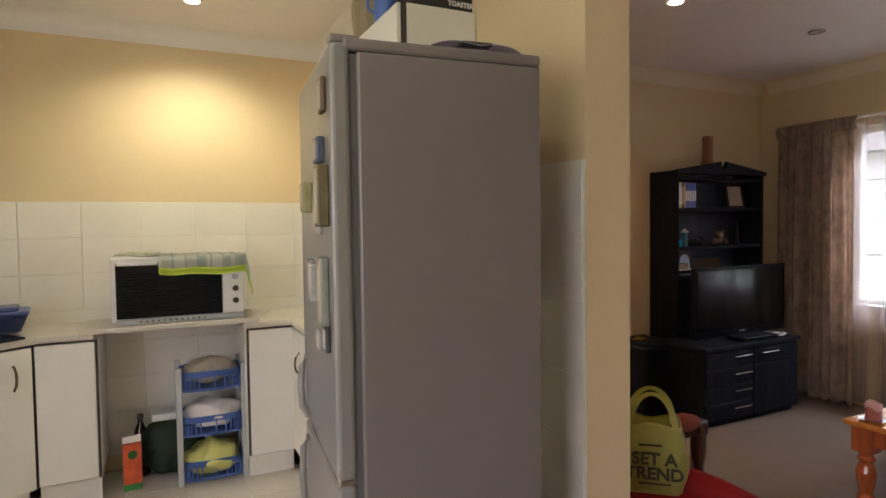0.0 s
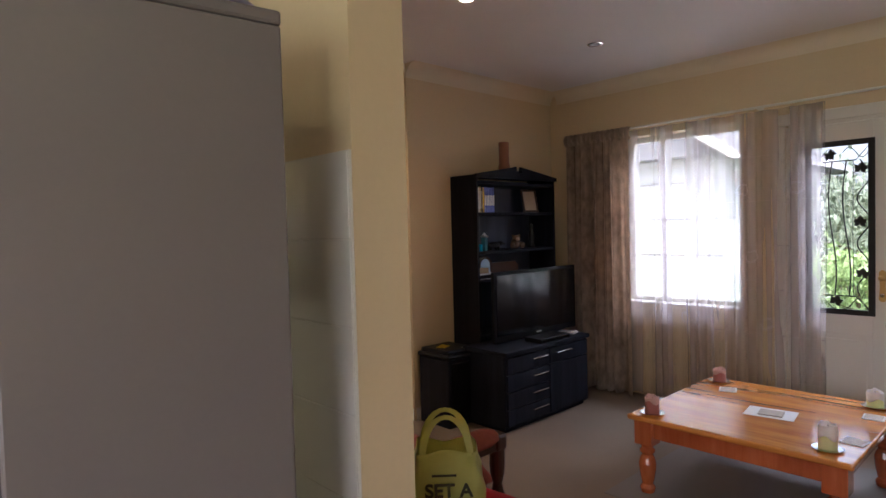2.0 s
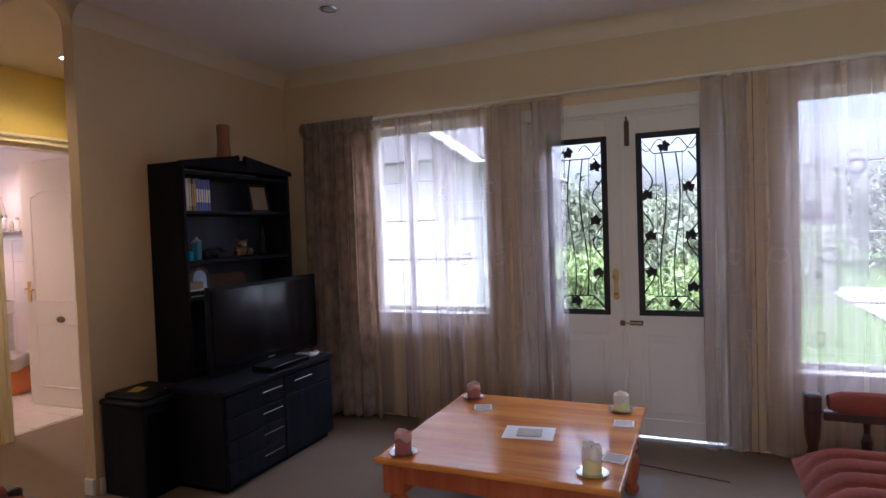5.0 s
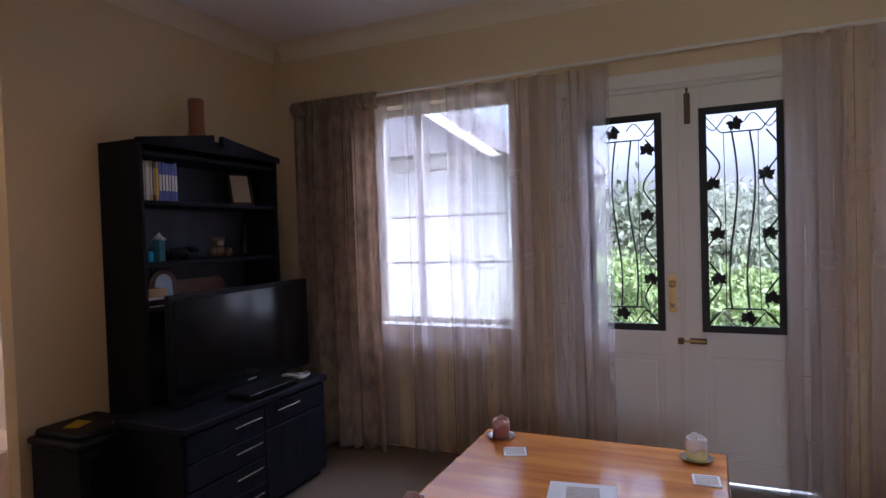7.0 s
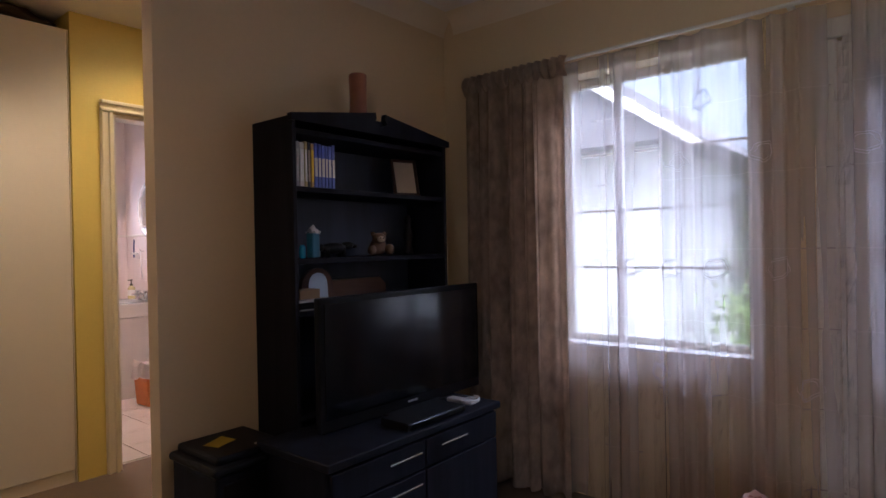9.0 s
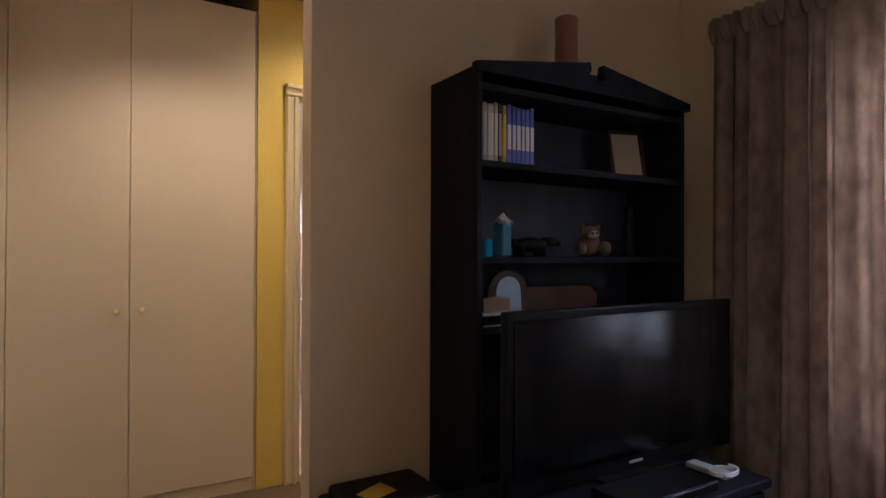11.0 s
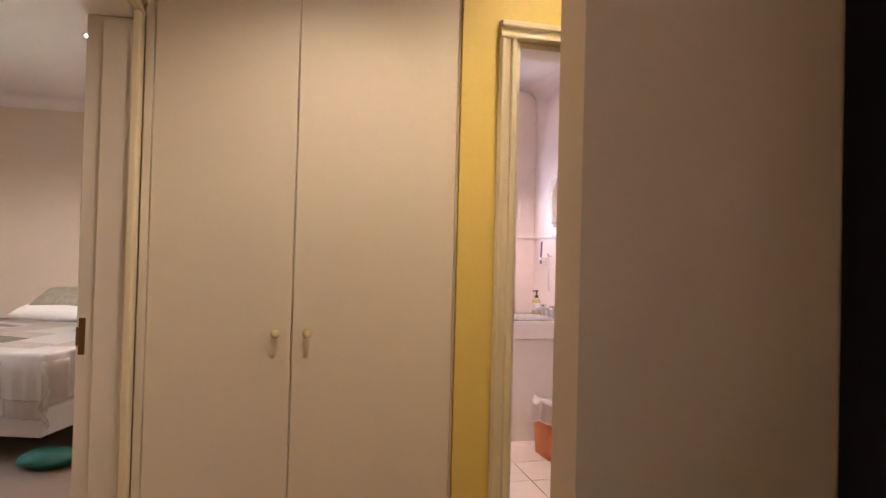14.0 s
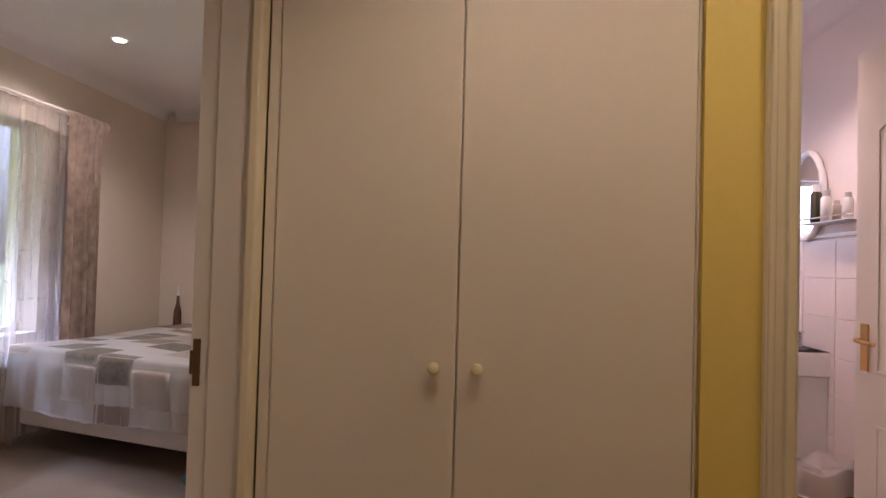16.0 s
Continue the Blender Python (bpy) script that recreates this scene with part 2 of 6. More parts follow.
M_PAPER = mat("white_paper", (0.8, 0.79, 0.76), 0.8, grain=0.03, bump=0.03)
M_CARD = mat("printed_card", (0.45, 0.38, 0.30), 0.6, size=90, grain=0.35, wear=0.2, wear_size=30)
M_YELLOW = mat("yellow_paper", (0.8, 0.55, 0.04), 0.8)
M_WHITE = mat("white_ceramic", (0.8, 0.79, 0.77), 0.15, grain=0.02, bump=0.02)
M_ORANGE = mat("orange_plastic", (0.62, 0.20, 0.035), 0.4, grain=0.05)
M_LINER = mat("white_liner", (0.80, 0.74, 0.70), 0.4, size=30, bump=0.5)
M_QUILT = mat("cream_quilt", (0.80, 0.765, 0.72), 0.9, size=120, grain=0.08, wear=0.08, bump=0.4)
M_QUILT_P = mat("pale_taupe_patch", (0.68, 0.60, 0.52), 0.9, size=120, grain=0.08, wear=0.1, bump=0.4)
M_QUILT_T = mat("taupe_patch", (0.45, 0.35, 0.27), 0.9, size=120, grain=0.1, wear=0.12, bump=0.4)
M_QUILT_G = mat("green_grey_patch", (0.33, 0.29, 0.22), 0.9, size=40, grain=0.3, wear=0.3, wear_size=22, bump=0.4)
M_VALANCE = mat("white_bed_base", (0.74, 0.71, 0.70), 0.9, size=90, grain=0.06)
# cream gloss with yellow light from the hall wall mixed into its colour
M_CASING = mat("gloss_paint_yellow_bounce", (0.78, 0.71, 0.50), 0.32, size=25, grain=0.015, wear=0.04, bump=0.03)
M_BATH_TILE = mat("pale_bathroom_tile", (0.78, 0.70, 0.66), 0.3, size=12, grain=0.02, wear=0.04, bump=0.02, island=0.015)
M_KNOB = mat("cream_knob_paint", (0.84, 0.78, 0.46), 0.35, grain=0.02, bump=0.02)
M_CORNICE = mat("cream_cornice_paint", (0.77, 0.66, 0.49), 0.65, size=80, grain=0.02, wear=0.04, bump=0.08)
M_MIRROR = mat("mirror_glass", (0.9, 0.92, 0.92), 0.02, metal=1.0, grain=0.0, wear=0.0, bump=0.0)
M_BLUE = mat("blue_plastic", (0.12, 0.21, 0.56), 0.35, grain=0.05)
M_NAVY = mat("navy_plastic", (0.06, 0.08, 0.22), 0.4, grain=0.05)
M_LILAC = mat("pale_lilac_plastic", (0.64, 0.57, 0.66), 0.4, grain=0.04)
M_GREY = mat("grey_plastic", (0.45, 0.45, 0.45), 0.45, grain=0.05)
M_GREEN = mat("green_plastic", (0.015, 0.12, 0.09), 0.5, grain=0.1)
M_BULB = glow("lamp_glass", (1.0, 0.86, 0.62), 12)
M_LEAF = mat("garden_leaves", (0.17, 0.20, 0.13), 0.55, size=4, grain=0.4, wear=0.5, wear_size=1.2, bump=0.0)
M_LEAF2 = mat("bright_leaves", (0.22, 0.30, 0.11), 0.55, size=4, grain=0.4, wear=0.4, wear_size=1.2, bump=0.0)
M_BARK = mat("bark", (0.12, 0.09, 0.06), 0.9, size=25, grain=0.4, bump=0.8)
M_GRASS = mat("grass_ground", (0.10, 0.16, 0.04), 0.9, size=12, grain=0.4, wear=0.3, bump=0.6)
M_PLASTER = mat("outdoor_plaster", (0.56, 0.56, 0.55), 0.8, size=40, grain=0.06, wear=0.08, bump=0.3)
M_ROOF = mat("grey_roof_tile", (0.18, 0.17, 0.17), 0.8, size=14, grain=0.2, bump=0.5)


# ---- mesh helpers ----
def part(name, bm, material, parent=None, label="", smooth=False):
    """Links a bmesh as one mesh object, under a thing or a part where one is given."""
    me = bpy.data.meshes.new(name)
    bmesh.ops.recalc_face_normals(bm, faces=bm.faces)
    bm.to_mesh(me)
    bm.free()
    for p in me.polygons:
        p.use_smooth = smooth
    for m in material if isinstance(material, (list, tuple)) else [material]:
        me.materials.append(m)
    ob = new(name, me)
    if parent:
        ob.parent = parent
    if label:
        ob["label"] = label
    return ob


def thing(name, label, category, x=0, y=0, z=0, rz=0, group="", kind=""):
    ob = new(name)
    ob.empty_display_size = 0.1
    ob.matrix_world = pose(x, y, z, 0, 0, rz)
    return tagged(ob, label, category, group, kind)


def box(lo, hi, bevel=0.0, bm=None, seg=1, mi=0):
    """A block from corner to corner, with worn edges where bevel is given."""
    bm = bm or bmesh.new()
    c = [(a + b) / 2 for a, b in zip(lo, hi)]
    d = [abs(b - a) for a, b in zip(lo, hi)]
    v = bmesh.ops.create_cube(bm, size=1, matrix=Matrix.Translation(c) @ Matrix.Diagonal((*d, 1)))["verts"]
    faces = {f for a in v for f in a.link_faces}
    for f in faces:
        f.material_index = mi
    if bevel:
        e = list({e for a in v for e in a.link_edges})
        r = bmesh.ops.bevel(bm, geom=e, offset=min(bevel, min(d) * 0.45), segments=seg, affect="EDGES", profile=0.5)
        for f in r["faces"]:
            f.material_index = mi
    return bm


def lathe(profile, seg=20, bm=None, at=(0, 0, 0), tilt=None):
    """A turned shape from (radius, height) pairs, capped at both ends."""
    bm = bm or bmesh.new()
    m = Matrix.Translation(at) @ (tilt or Matrix())
    rings = []
    for r, z in profile:
        rings.append([bm.verts.new(m @ Vector((r * math.cos(2 * math.pi * i / seg), r * math.sin(2 * math.pi * i / seg), z))) for i in range(seg)])
    for a, b in zip(rings, rings[1:]):
        for i in range(seg):
            bm.faces.new((a[i], a[(i + 1) % seg], b[(i + 1) % seg], b[i]))
    bm.faces.new(rings[0][::-1])
    bm.faces.new(rings[-1])
    return bm


def tube(points, r, seg=6, bm=None, closed=False):
    """A round bar along a line of points."""
    bm = bm or bmesh.new()
    pts = [Vector(p) for p in points]
    rings = []
    for i, p in enumerate(pts):
        a = pts[i - 1] if i or closed else p
        b = pts[(i + 1) % len(pts)] if i < len(pts) - 1 or closed else p
        d = (b - a).normalized()
        side = d.cross(Vector((0, 0, 1)) if abs(d.z) < 0.9 else Vector((1, 0, 0))).normalized()
        up = side.cross(d)
        rings.append([bm.verts.new(p + r * (math.cos(2 * math.pi * k / seg) * side + math.sin(2 * math.pi * k / seg) * up)) for k in range(seg)])
    pairs = list(zip(rings, rings[1:])) + ([(rings[-1], rings[0])] if closed else [])
    for a, b in pairs:
        for k in range(seg):
            bm.faces.new((a[k], a[(k + 1) % seg], b[(k + 1) % seg], b[k]))
    if not closed:
        bm.faces.new(rings[0][::-1])
        bm.faces.new(rings[-1])
    return bm


def prism(outline, axis, lo, hi, bm=None):
    """A flat outline of (a, b) pairs, given depth along an axis."""
    bm = bm or bmesh.new()
    put = {"x": lambda a, b, d: (d, a, b), "y": lambda a, b, d: (a, d, b), "z": lambda a, b, d: (a, b, d)}[axis]
    f0 = [bm.verts.new(put(a, b, lo)) for a, b in outline]
    f1 = [bm.verts.new(put(a, b, hi)) for a, b in outline]
    bm.faces.new(f0)
    bm.faces.new(f1[::-1])
    for i in range(len(outline)):
        j = (i + 1) % len(outline)
        bm.faces.new((f0[i], f1[i], f1[j], f0[j]))
    return bm


def sheet(fn, nu, nv, thick=0.0):
    """A surface fn(u, v) over the unit square, with a back side where thick is given."""
    bm = bmesh.new()
    g = [[bm.verts.new(fn(i / nu, j / nv)) for j in range(nv + 1)] for i in range(nu + 1)]
    for i in range(nu):
        for j in range(nv):
            bm.faces.new((g[i][j], g[i + 1][j], g[i + 1][j + 1], g[i][j + 1]))
    if thick:
        bmesh.ops.solidify(bm, geom=bm.faces[:], thickness=thick)
    return bm


def structure(name, bm, material, label, category="", smooth=False):
    return tagged(part(name, bm, material, None, "", smooth), label, category or name.split("_")[0], "", "structure")


# ---- structure ----
def wall(name, along, lo, hi, a0, a1, material, label, openings=(), z1=CEIL):
    """A wall along x or y, from a0 to a1, lo to hi thick, with openings (from, to, sill, head) right through it."""
    bm = bmesh.new()

    def block(p, q, z, top):
        if q - p > 1e-4 and top - z > 1e-4:
            box((p, lo, z) if along == "x" else (lo, p, z), (q, hi, top) if along == "x" else (hi, q, top), bm=bm)

    at = a0
    for p, q, sill, head in sorted(openings):
        block(at, p, 0, z1)
        block(p, q, 0, sill)
        block(p, q, head, z1)
        at = q
    block(at, a1, 0, z1)
    bmesh.ops.remove_doubles(bm, verts=bm.verts, dist=1e-5)
    return structure(name, bm, material, label, "wall")


structure("floor", box((0.05, -2.3, -0.12), (5.12, 5.44, 0), bm=box((-1.7, -2.3, -0.12), (0.05, 1.2, 0))), M_CARPET, "worn beige carpet on the living room floor")
structure("floor_bedroom", box((-0.1, 4.34, -0.11), (2.44, 9.5, 0.004)), M_CARPET, "worn beige carpet in the bedroom")
structure("floor_bathroom", box((3.6, 5.44, -0.11), (4.9, 7.9, 0.002)), M_GROUT, "cream tiled bathroom floor")
structure("floor_kitchen", box((-1.7, 1.2, -0.11), (1.37, 4.4, 0.003)), M_GROUT, "cream tiled kitchen floor")
structure("ceiling", box((-1.7, -2.3, CEIL), (5.36, 9.5, CEIL + 0.12)), M_CEIL, "plain off-white painted ceiling")
wall("wall_east", "y", 5.12, 5.36, -2.3, 4.005, M_WALL, "cream painted outer wall with windows and double doors",
     [(2.26, 3.2, 0.76, 2.13), (0.775, 1.955, 0, 2.06), (-0.9, 0.43, 0.47, 2.08)])
wall("wall_living_north", "x", 3.925, 4.005, 3.39, 5.12, M_WALL, "cream painted wall behind the black wall unit")
wall("wall_kitchen_pier", "y", 1.37, 1.53, 1.715, 4.35, M_WALL, "cream painted wall between kitchen and living room")
wall("wall_kitchen_north", "x", 4.35, 4.5, -1.7, 1.54, M_WALL, "cream painted kitchen wall")
wall("wall_lobby", "x", 4.2, 4.34, 1.53, 2.46, M_WALL, "cream painted wall beside the bedroom doorway")
wall("wall_kitchen_west", "y", -1.85, -1.7, -2.3, 4.5, M_WALL, "cream painted kitchen end wall", [(-1.2, 1.4, 1.02, 2.08)])
wall("wall_south", "x", -2.45, -2.3, -1.85, 5.36, M_WALL, "cream painted wall")
wall("wall_bedroom_door", "y", 2.32, 2.46, 4.34, 6.1, M_WALL, "cream wall with the bedroom doorway", [(4.39, 5.375, 0, 2.04)])
wall("wall_bedroom_west", "y", -0.23, 0.02, 4.5, 9.5, M_BED_WALL, "beige bedroom wall with a window", [(6.3, 7.78, 0.68, 2.11)])
wall("wall_bedroom_north", "x", 9.35, 9.5, 0.02, 2.46, M_BED_WALL, "beige painted bedroom wall behind the bed")
wall("wall_bedroom_east", "y", 2.32, 2.46, 6.1, 9.35, M_BED_WALL, "beige painted bedroom wall")
wall("wall_wardrobe_back", "x", 5.98, 6.1, 2.46, 3.7, M_HALL, "wall behind the built-in wardrobe")
wall("wall_wardrobe_return", "y", 3.59, 3.7, 5.48, 7.75, M_HALL, "yellow painted wall beside the wardrobe")
wall("wall_bathroom_front", "x", 5.355, 5.48, 3.59, 5.12, M_HALL, "yellow painted wall with the bathroom doorway", [(3.80, 4.535, 0, 2.085)])
wall("wall_bathroom_east", "y", 4.85, 5.0, 5.48, 7.75, M_BATH_WALL, "pale painted bathroom wall")
wall("wall_bathroom_north", "x", 7.75, 7.9, 3.59, 5.0, M_BATH_WALL, "pale painted bathroom wall", [(4.1, 4.6, 1.15, 1.82)])
wall("wall_hall_east", "y", 5.0, 5.12, 4.005, 5.355, M_HALL, "yellow painted wall closing the hall")
# pale lining inside the bathroom
structure("wall_bathroom_west", box((3.702, 5.482, 0.003), (3.712, 7.748, CEIL)), M_BATH_WALL, "pale painted bathroom wall", "wall")


def cornice(name, along, at, a0, a1, side, material=M_CEIL):
    """A coved moulding where a wall meets the ceiling; side: the way out of the wall."""
    prof = [(0, 0), (0.10, 0)] + [(0.10 - 0.098 * math.sin(radians(a)), -0.10 + 0.098 * math.cos(radians(a))) for a in range(6, 90, 6)] + [(0, -0.102)]
    bm = prism([(at + side * d, CEIL + z) for d, z in prof], "y" if along == "y" else "x", a0, a1)
    return structure(name, bm, material, "white coved plaster cornice", "cornice")


cornice("trim_cornice_east", "y", 5.118, -2.2, 3.85, -1, M_CORNICE)
cornice("trim_cornice_north", "x", 3.923, 3.39, 5.12, -1, M_CORNICE)
cornice("trim_cornice_end", "y", 3.388, 3.925, 4.005, -1, M_CORNICE)
cornice("trim_cornice_kitchen", "x", 4.348, -1.7, 1.37, -1)
cornice("trim_cornice_pier", "y", 1.532, 1.72, 4.3, 1, M_CORNICE)
cornice("trim_cornice_pier_kitchen", "y", 1.368, 1.71, 4.3, -1)
cornice("trim_cornice_bedroom", "y", 0.022, 4.5, 9.35, 1)
cornice("trim_cornice_bedroom_north", "x", 9.348, 0.12, 2.3, -1)
cornice("trim_cornice_bathroom", "y", 4.848, 5.25, 7.75, -1, M_BATH_WALL)
structure("baseboard_north", box((3.40, 3.905, 0), (5.1, 3.924, 0.09), 0.004), M_TRIM, "white painted baseboard", "baseboard")
structure("baseboard_end", box((3.372, 3.93, 0), (3.389, 4.0, 0.09), 0.004), M_TRIM, "white painted baseboard", "baseboard")
structure("baseboard_bedroom", box((0.13, 9.33, 0.004), (2.3, 9.349, 0.09), 0.004), M_TRIM, "white painted baseboard", "baseboard")


def architrave(name, bm_list, label, casing=M_TRIM):
    ob = thing(name, label, "door frame", kind="structure")
    for n, bm in bm_list:
        part(n, bm, casing if n == "casing" else M_TRIM, ob)
    return ob


def moulded(lo, hi, along, out):
    """A stepped door casing strip: two raised beads on a flat board."""
    bm = box(lo, hi, 0.003)
    d = [b - a for a, b in zip(lo, hi)]
    for f0, f1, h in ((0.05, 0.28, 0.012), (0.62, 0.95, 0.018)):
        a, b = list(lo), list(hi)
        a[along], b[along] = lo[along] + f0 * d[along], lo[along] + f1 * d[along]
        if out[1] < 0:
            a[out[0]], b[out[0]] = lo[out[0]] - h, lo[out[0]] + 0.004
        else:
            a[out[0]], b[out[0]] = hi[out[0]] - 0.004, hi[out[0]] + h
        box(a, b, 0.005, bm, 2)
    return bm


# bathroom doorway: casing tinted with yellow bounce on the hall side, lining in the opening
architrave("door_frame_bathroom", [
    ("casing", moulded((3.732, 5.333, 0), (3.80, 5.353, 2.085), 0, (1, -1))),
    ("casing", moulded((4.535, 5.333, 0), (4.603, 5.353, 2.085), 0, (1, -1))),
    ("casing", moulded((3.732, 5.333, 2.085), (4.603, 5.353, 2.155), 2, (1, -1))),
    ("lining", box((3.802, 5.355, 0), (3.82, 5.48, 2.083))),
    ("lining", box((4.515, 5.355, 0), (4.533, 5.48, 2.083))),
    ("lining", box((3.82, 5.355, 2.063), (4.515, 5.48, 2.083)))], "cream painted moulded wooden bathroom door frame", M_CASING)
bed_frame = architrave("door_frame_bedroom", [
    ("casing", box((2.462, 5.308, 0), (2.488, 5.3655, 2.03), 0.006, None, 2)),
    ("casing", moulded((2.462, 4.39, 2.03), (2.478, 5.372, 2.10), 2, (0, 1))),
    ("casing", moulded((2.462, 4.345, 0), (2.478, 4.39, 2.10), 1, (0, 1))),
    ("lining", box((2.318, 5.345, 0.004), (2.462, 5.373, 2.012), 0.002)),
    ("lining", box((2.318, 4.392, 0.004), (2.462, 4.41, 2.012), 0.002)),
    ("lining", box((2.318, 4.41, 2.012), (2.462, 5.345, 2.038), 0.002)),
    ("stop", box((2.37, 5.332, 0.004), (2.462, 5.345, 2.0), 0.002))], "cream painted wooden bedroom door frame", M_CASING)
part("strike_plate", box((2.325, 5.341, 0.90), (2.345, 5.3455, 1.02), 0.002, box((2.318, 5.340, 0.93), (2.326, 5.346, 0.99), 0.001)), M_BRONZE, bed_frame, "aged brass strike plate")


def downlight(x, y, lit=True):
    ob = thing("downlight", ("lit" if lit else "unlit") + " round recessed ceiling downlight", "ceiling light", x, y, CEIL, group="recessed downlights")
    ring = [(0.052, -0.001), (0.052, -0.006), (0.046, -0.009), (0.038, -0.007), (0.036, -0.003), (0.036, -0.001)]
    part("rim", lathe(ring, 24), M_TRIM if lit else M_CHROME, ob)
    part("bulb", lathe([(0.034, -0.0042), (0.034, -0.0072), (0.02, -0.0086)], 20), M_BULB if lit else M_GREY, ob)
    return ob


# the fitting at (0.2, 1.2) is unseen, added to go with the kitchen fill
for lx, ly, on in ((2.86, 2.78, 1), (4.09, 2.79, 0), (0.49, 3.80, 1), (3.15, 4.62, 1), (3.98, 4.83, 1), (0.69, 7.53, 1), (1.65, 7.43, 1), (0.2, 1.2, 1), (4.15, 6.75, 1)):
    downlight(lx, ly, on)
# added fitting, out of view, for the lamp that fills the bed's front
downlight(1.2, 5.75)
hatch = thing("ceiling_hatch", "white painted loft hatch panel in the ceiling", "loft hatch", kind="structure")
part("panel", box((2.64, 4.12, CEIL - 0.008), (3.20, 4.69, CEIL - 0.001), 0.003), M_CEIL, hatch)
for a, b in (((2.62, 4.10), (3.22, 4.115)), ((2.62, 4.695), (3.22, 4.71)), ((2.62, 4.115), (2.635, 4.695)), ((3.205, 4.115), (3.22, 4.695))):
    part("frame", box((*a, CEIL - 0.018), (*b, CEIL - 0.001), 0.003), M_TRIM, hatch)


# ---- windows and double doors ----
def window(name, x, y0, y1, z0, z1, bars, mullions, label, out=1):
    """Steel-style window in an x wall: frame, sill, bars and glass. out: the way outdoors."""
    ob = thing(name, label, "window", kind="structure")
    w = 0.045
    xa, xb = x - 0.02, x + 0.02
    part("window_frame", box((xa, y0, z0), (xb, y0 + w, z1), 0.004), M_TRIM, ob)
    part("window_frame", box((xa, y1 - w, z0), (xb, y1, z1), 0.004), M_TRIM, ob)
    part("window_frame", box((xa, y0 + w, z0), (xb, y1 - w, z0 + w), 0.004), M_TRIM, ob)
    part("window_frame", box((xa, y0 + w, z1 - w), (xb, y1 - w, z1), 0.004), M_TRIM, ob)
    for my in mullions:
        part("mullion", box((xa + 0.004, my - 0.018, z0 + w), (xb - 0.004, my + 0.018, z1 - w), 0.003), M_TRIM, ob)
    for bz in bars:
        part("glazing_bar", box((x - 0.012, y0 + w, bz - 0.006), (x + 0.012, y1 - w, bz + 0.006), 0.003), M_TRIM, ob)
    pane = part("pane", box((x - 0.002, y0 + w, z0 + w), (x + 0.002, y1 - w, z1 - w)), M_GLASS, ob)
    pane.visible_shadow = False
    part("window_sill", box((x - out * 0.14, y0, z0 - 0.0), (x - out * 0.02, y1, z0 + 0.012), 0.003), M_TRIM, ob)
    return ob


window("window_1", 5.26, 2.26, 3.2, 0.76, 2.13, (1.15, 1.44, 1.73), (2.90,), "white framed small-paned window behind sheer curtains")
window("window_2", 5.26, -0.9, 0.43, 0.47, 2.08, (0.87, 1.27, 1.67), (-0.25,), "white framed wide window behind sheer curtains")
window("window_3", -0.12, 6.3, 7.78, 0.68, 2.11, (1.04, 1.40, 1.76), (7.04,), "white framed bedroom window behind sheer curtains", -1)

bw4 = thing("window_4", "small frosted bathroom window in a white frame", "window", kind="structure")
for a, b in (((4.1, 1.15), (4.13, 1.82)), ((4.57, 1.15), (4.6, 1.82)), ((4.13, 1.15), (4.57, 1.18)), ((4.13, 1.79), (4.57, 1.82)), ((4.13, 1.47), (4.57, 1.49))):
    part("window_frame", box((a[0], 7.80, a[1]), (b[0], 7.83, b[1]), 0.003), M_TRIM, bw4)
PANE_Z0, PANE_Z1 = 0.80, 1.905


def leaf_shape(r, bm, at, turn):
    """A lobed iron vine leaf, slightly dished."""
    lobes = [(1.0, 0), (0.74, 13), (0.8, 26), (0.58, 36), (0.96, 58), (0.72, 72), (0.76, 88), (0.58, 100), (0.86, 126), (0.6, 142), (0.42, 165), (0.2, 180)]
    ring = lobes + [(r0, 360 - a) for r0, a in lobes[-2:0:-1]]
    mid = [bm.verts.new((at[0] + s * 0.004, at[1], at[2])) for s in (-1, 1)]
    rims = []
    for s in (-1, 1):
        rims.append([bm.verts.new((at[0] - 0.006 + s * 0.003, at[1] + r * q * math.cos(radians(a + turn)), at[2] + r * q * math.sin(radians(a + turn)))) for q, a in ring])
    n = len(ring)
    for i in range(n):
        j = (i + 1) % n
        bm.faces.new((mid[0], rims[0][j], rims[0][i]))
        bm.faces.new((mid[1], rims[1][i], rims[1][j]))
        bm.faces.new((rims[0][i], rims[0][j], rims[1][j], rims[1][i]))
    return bm


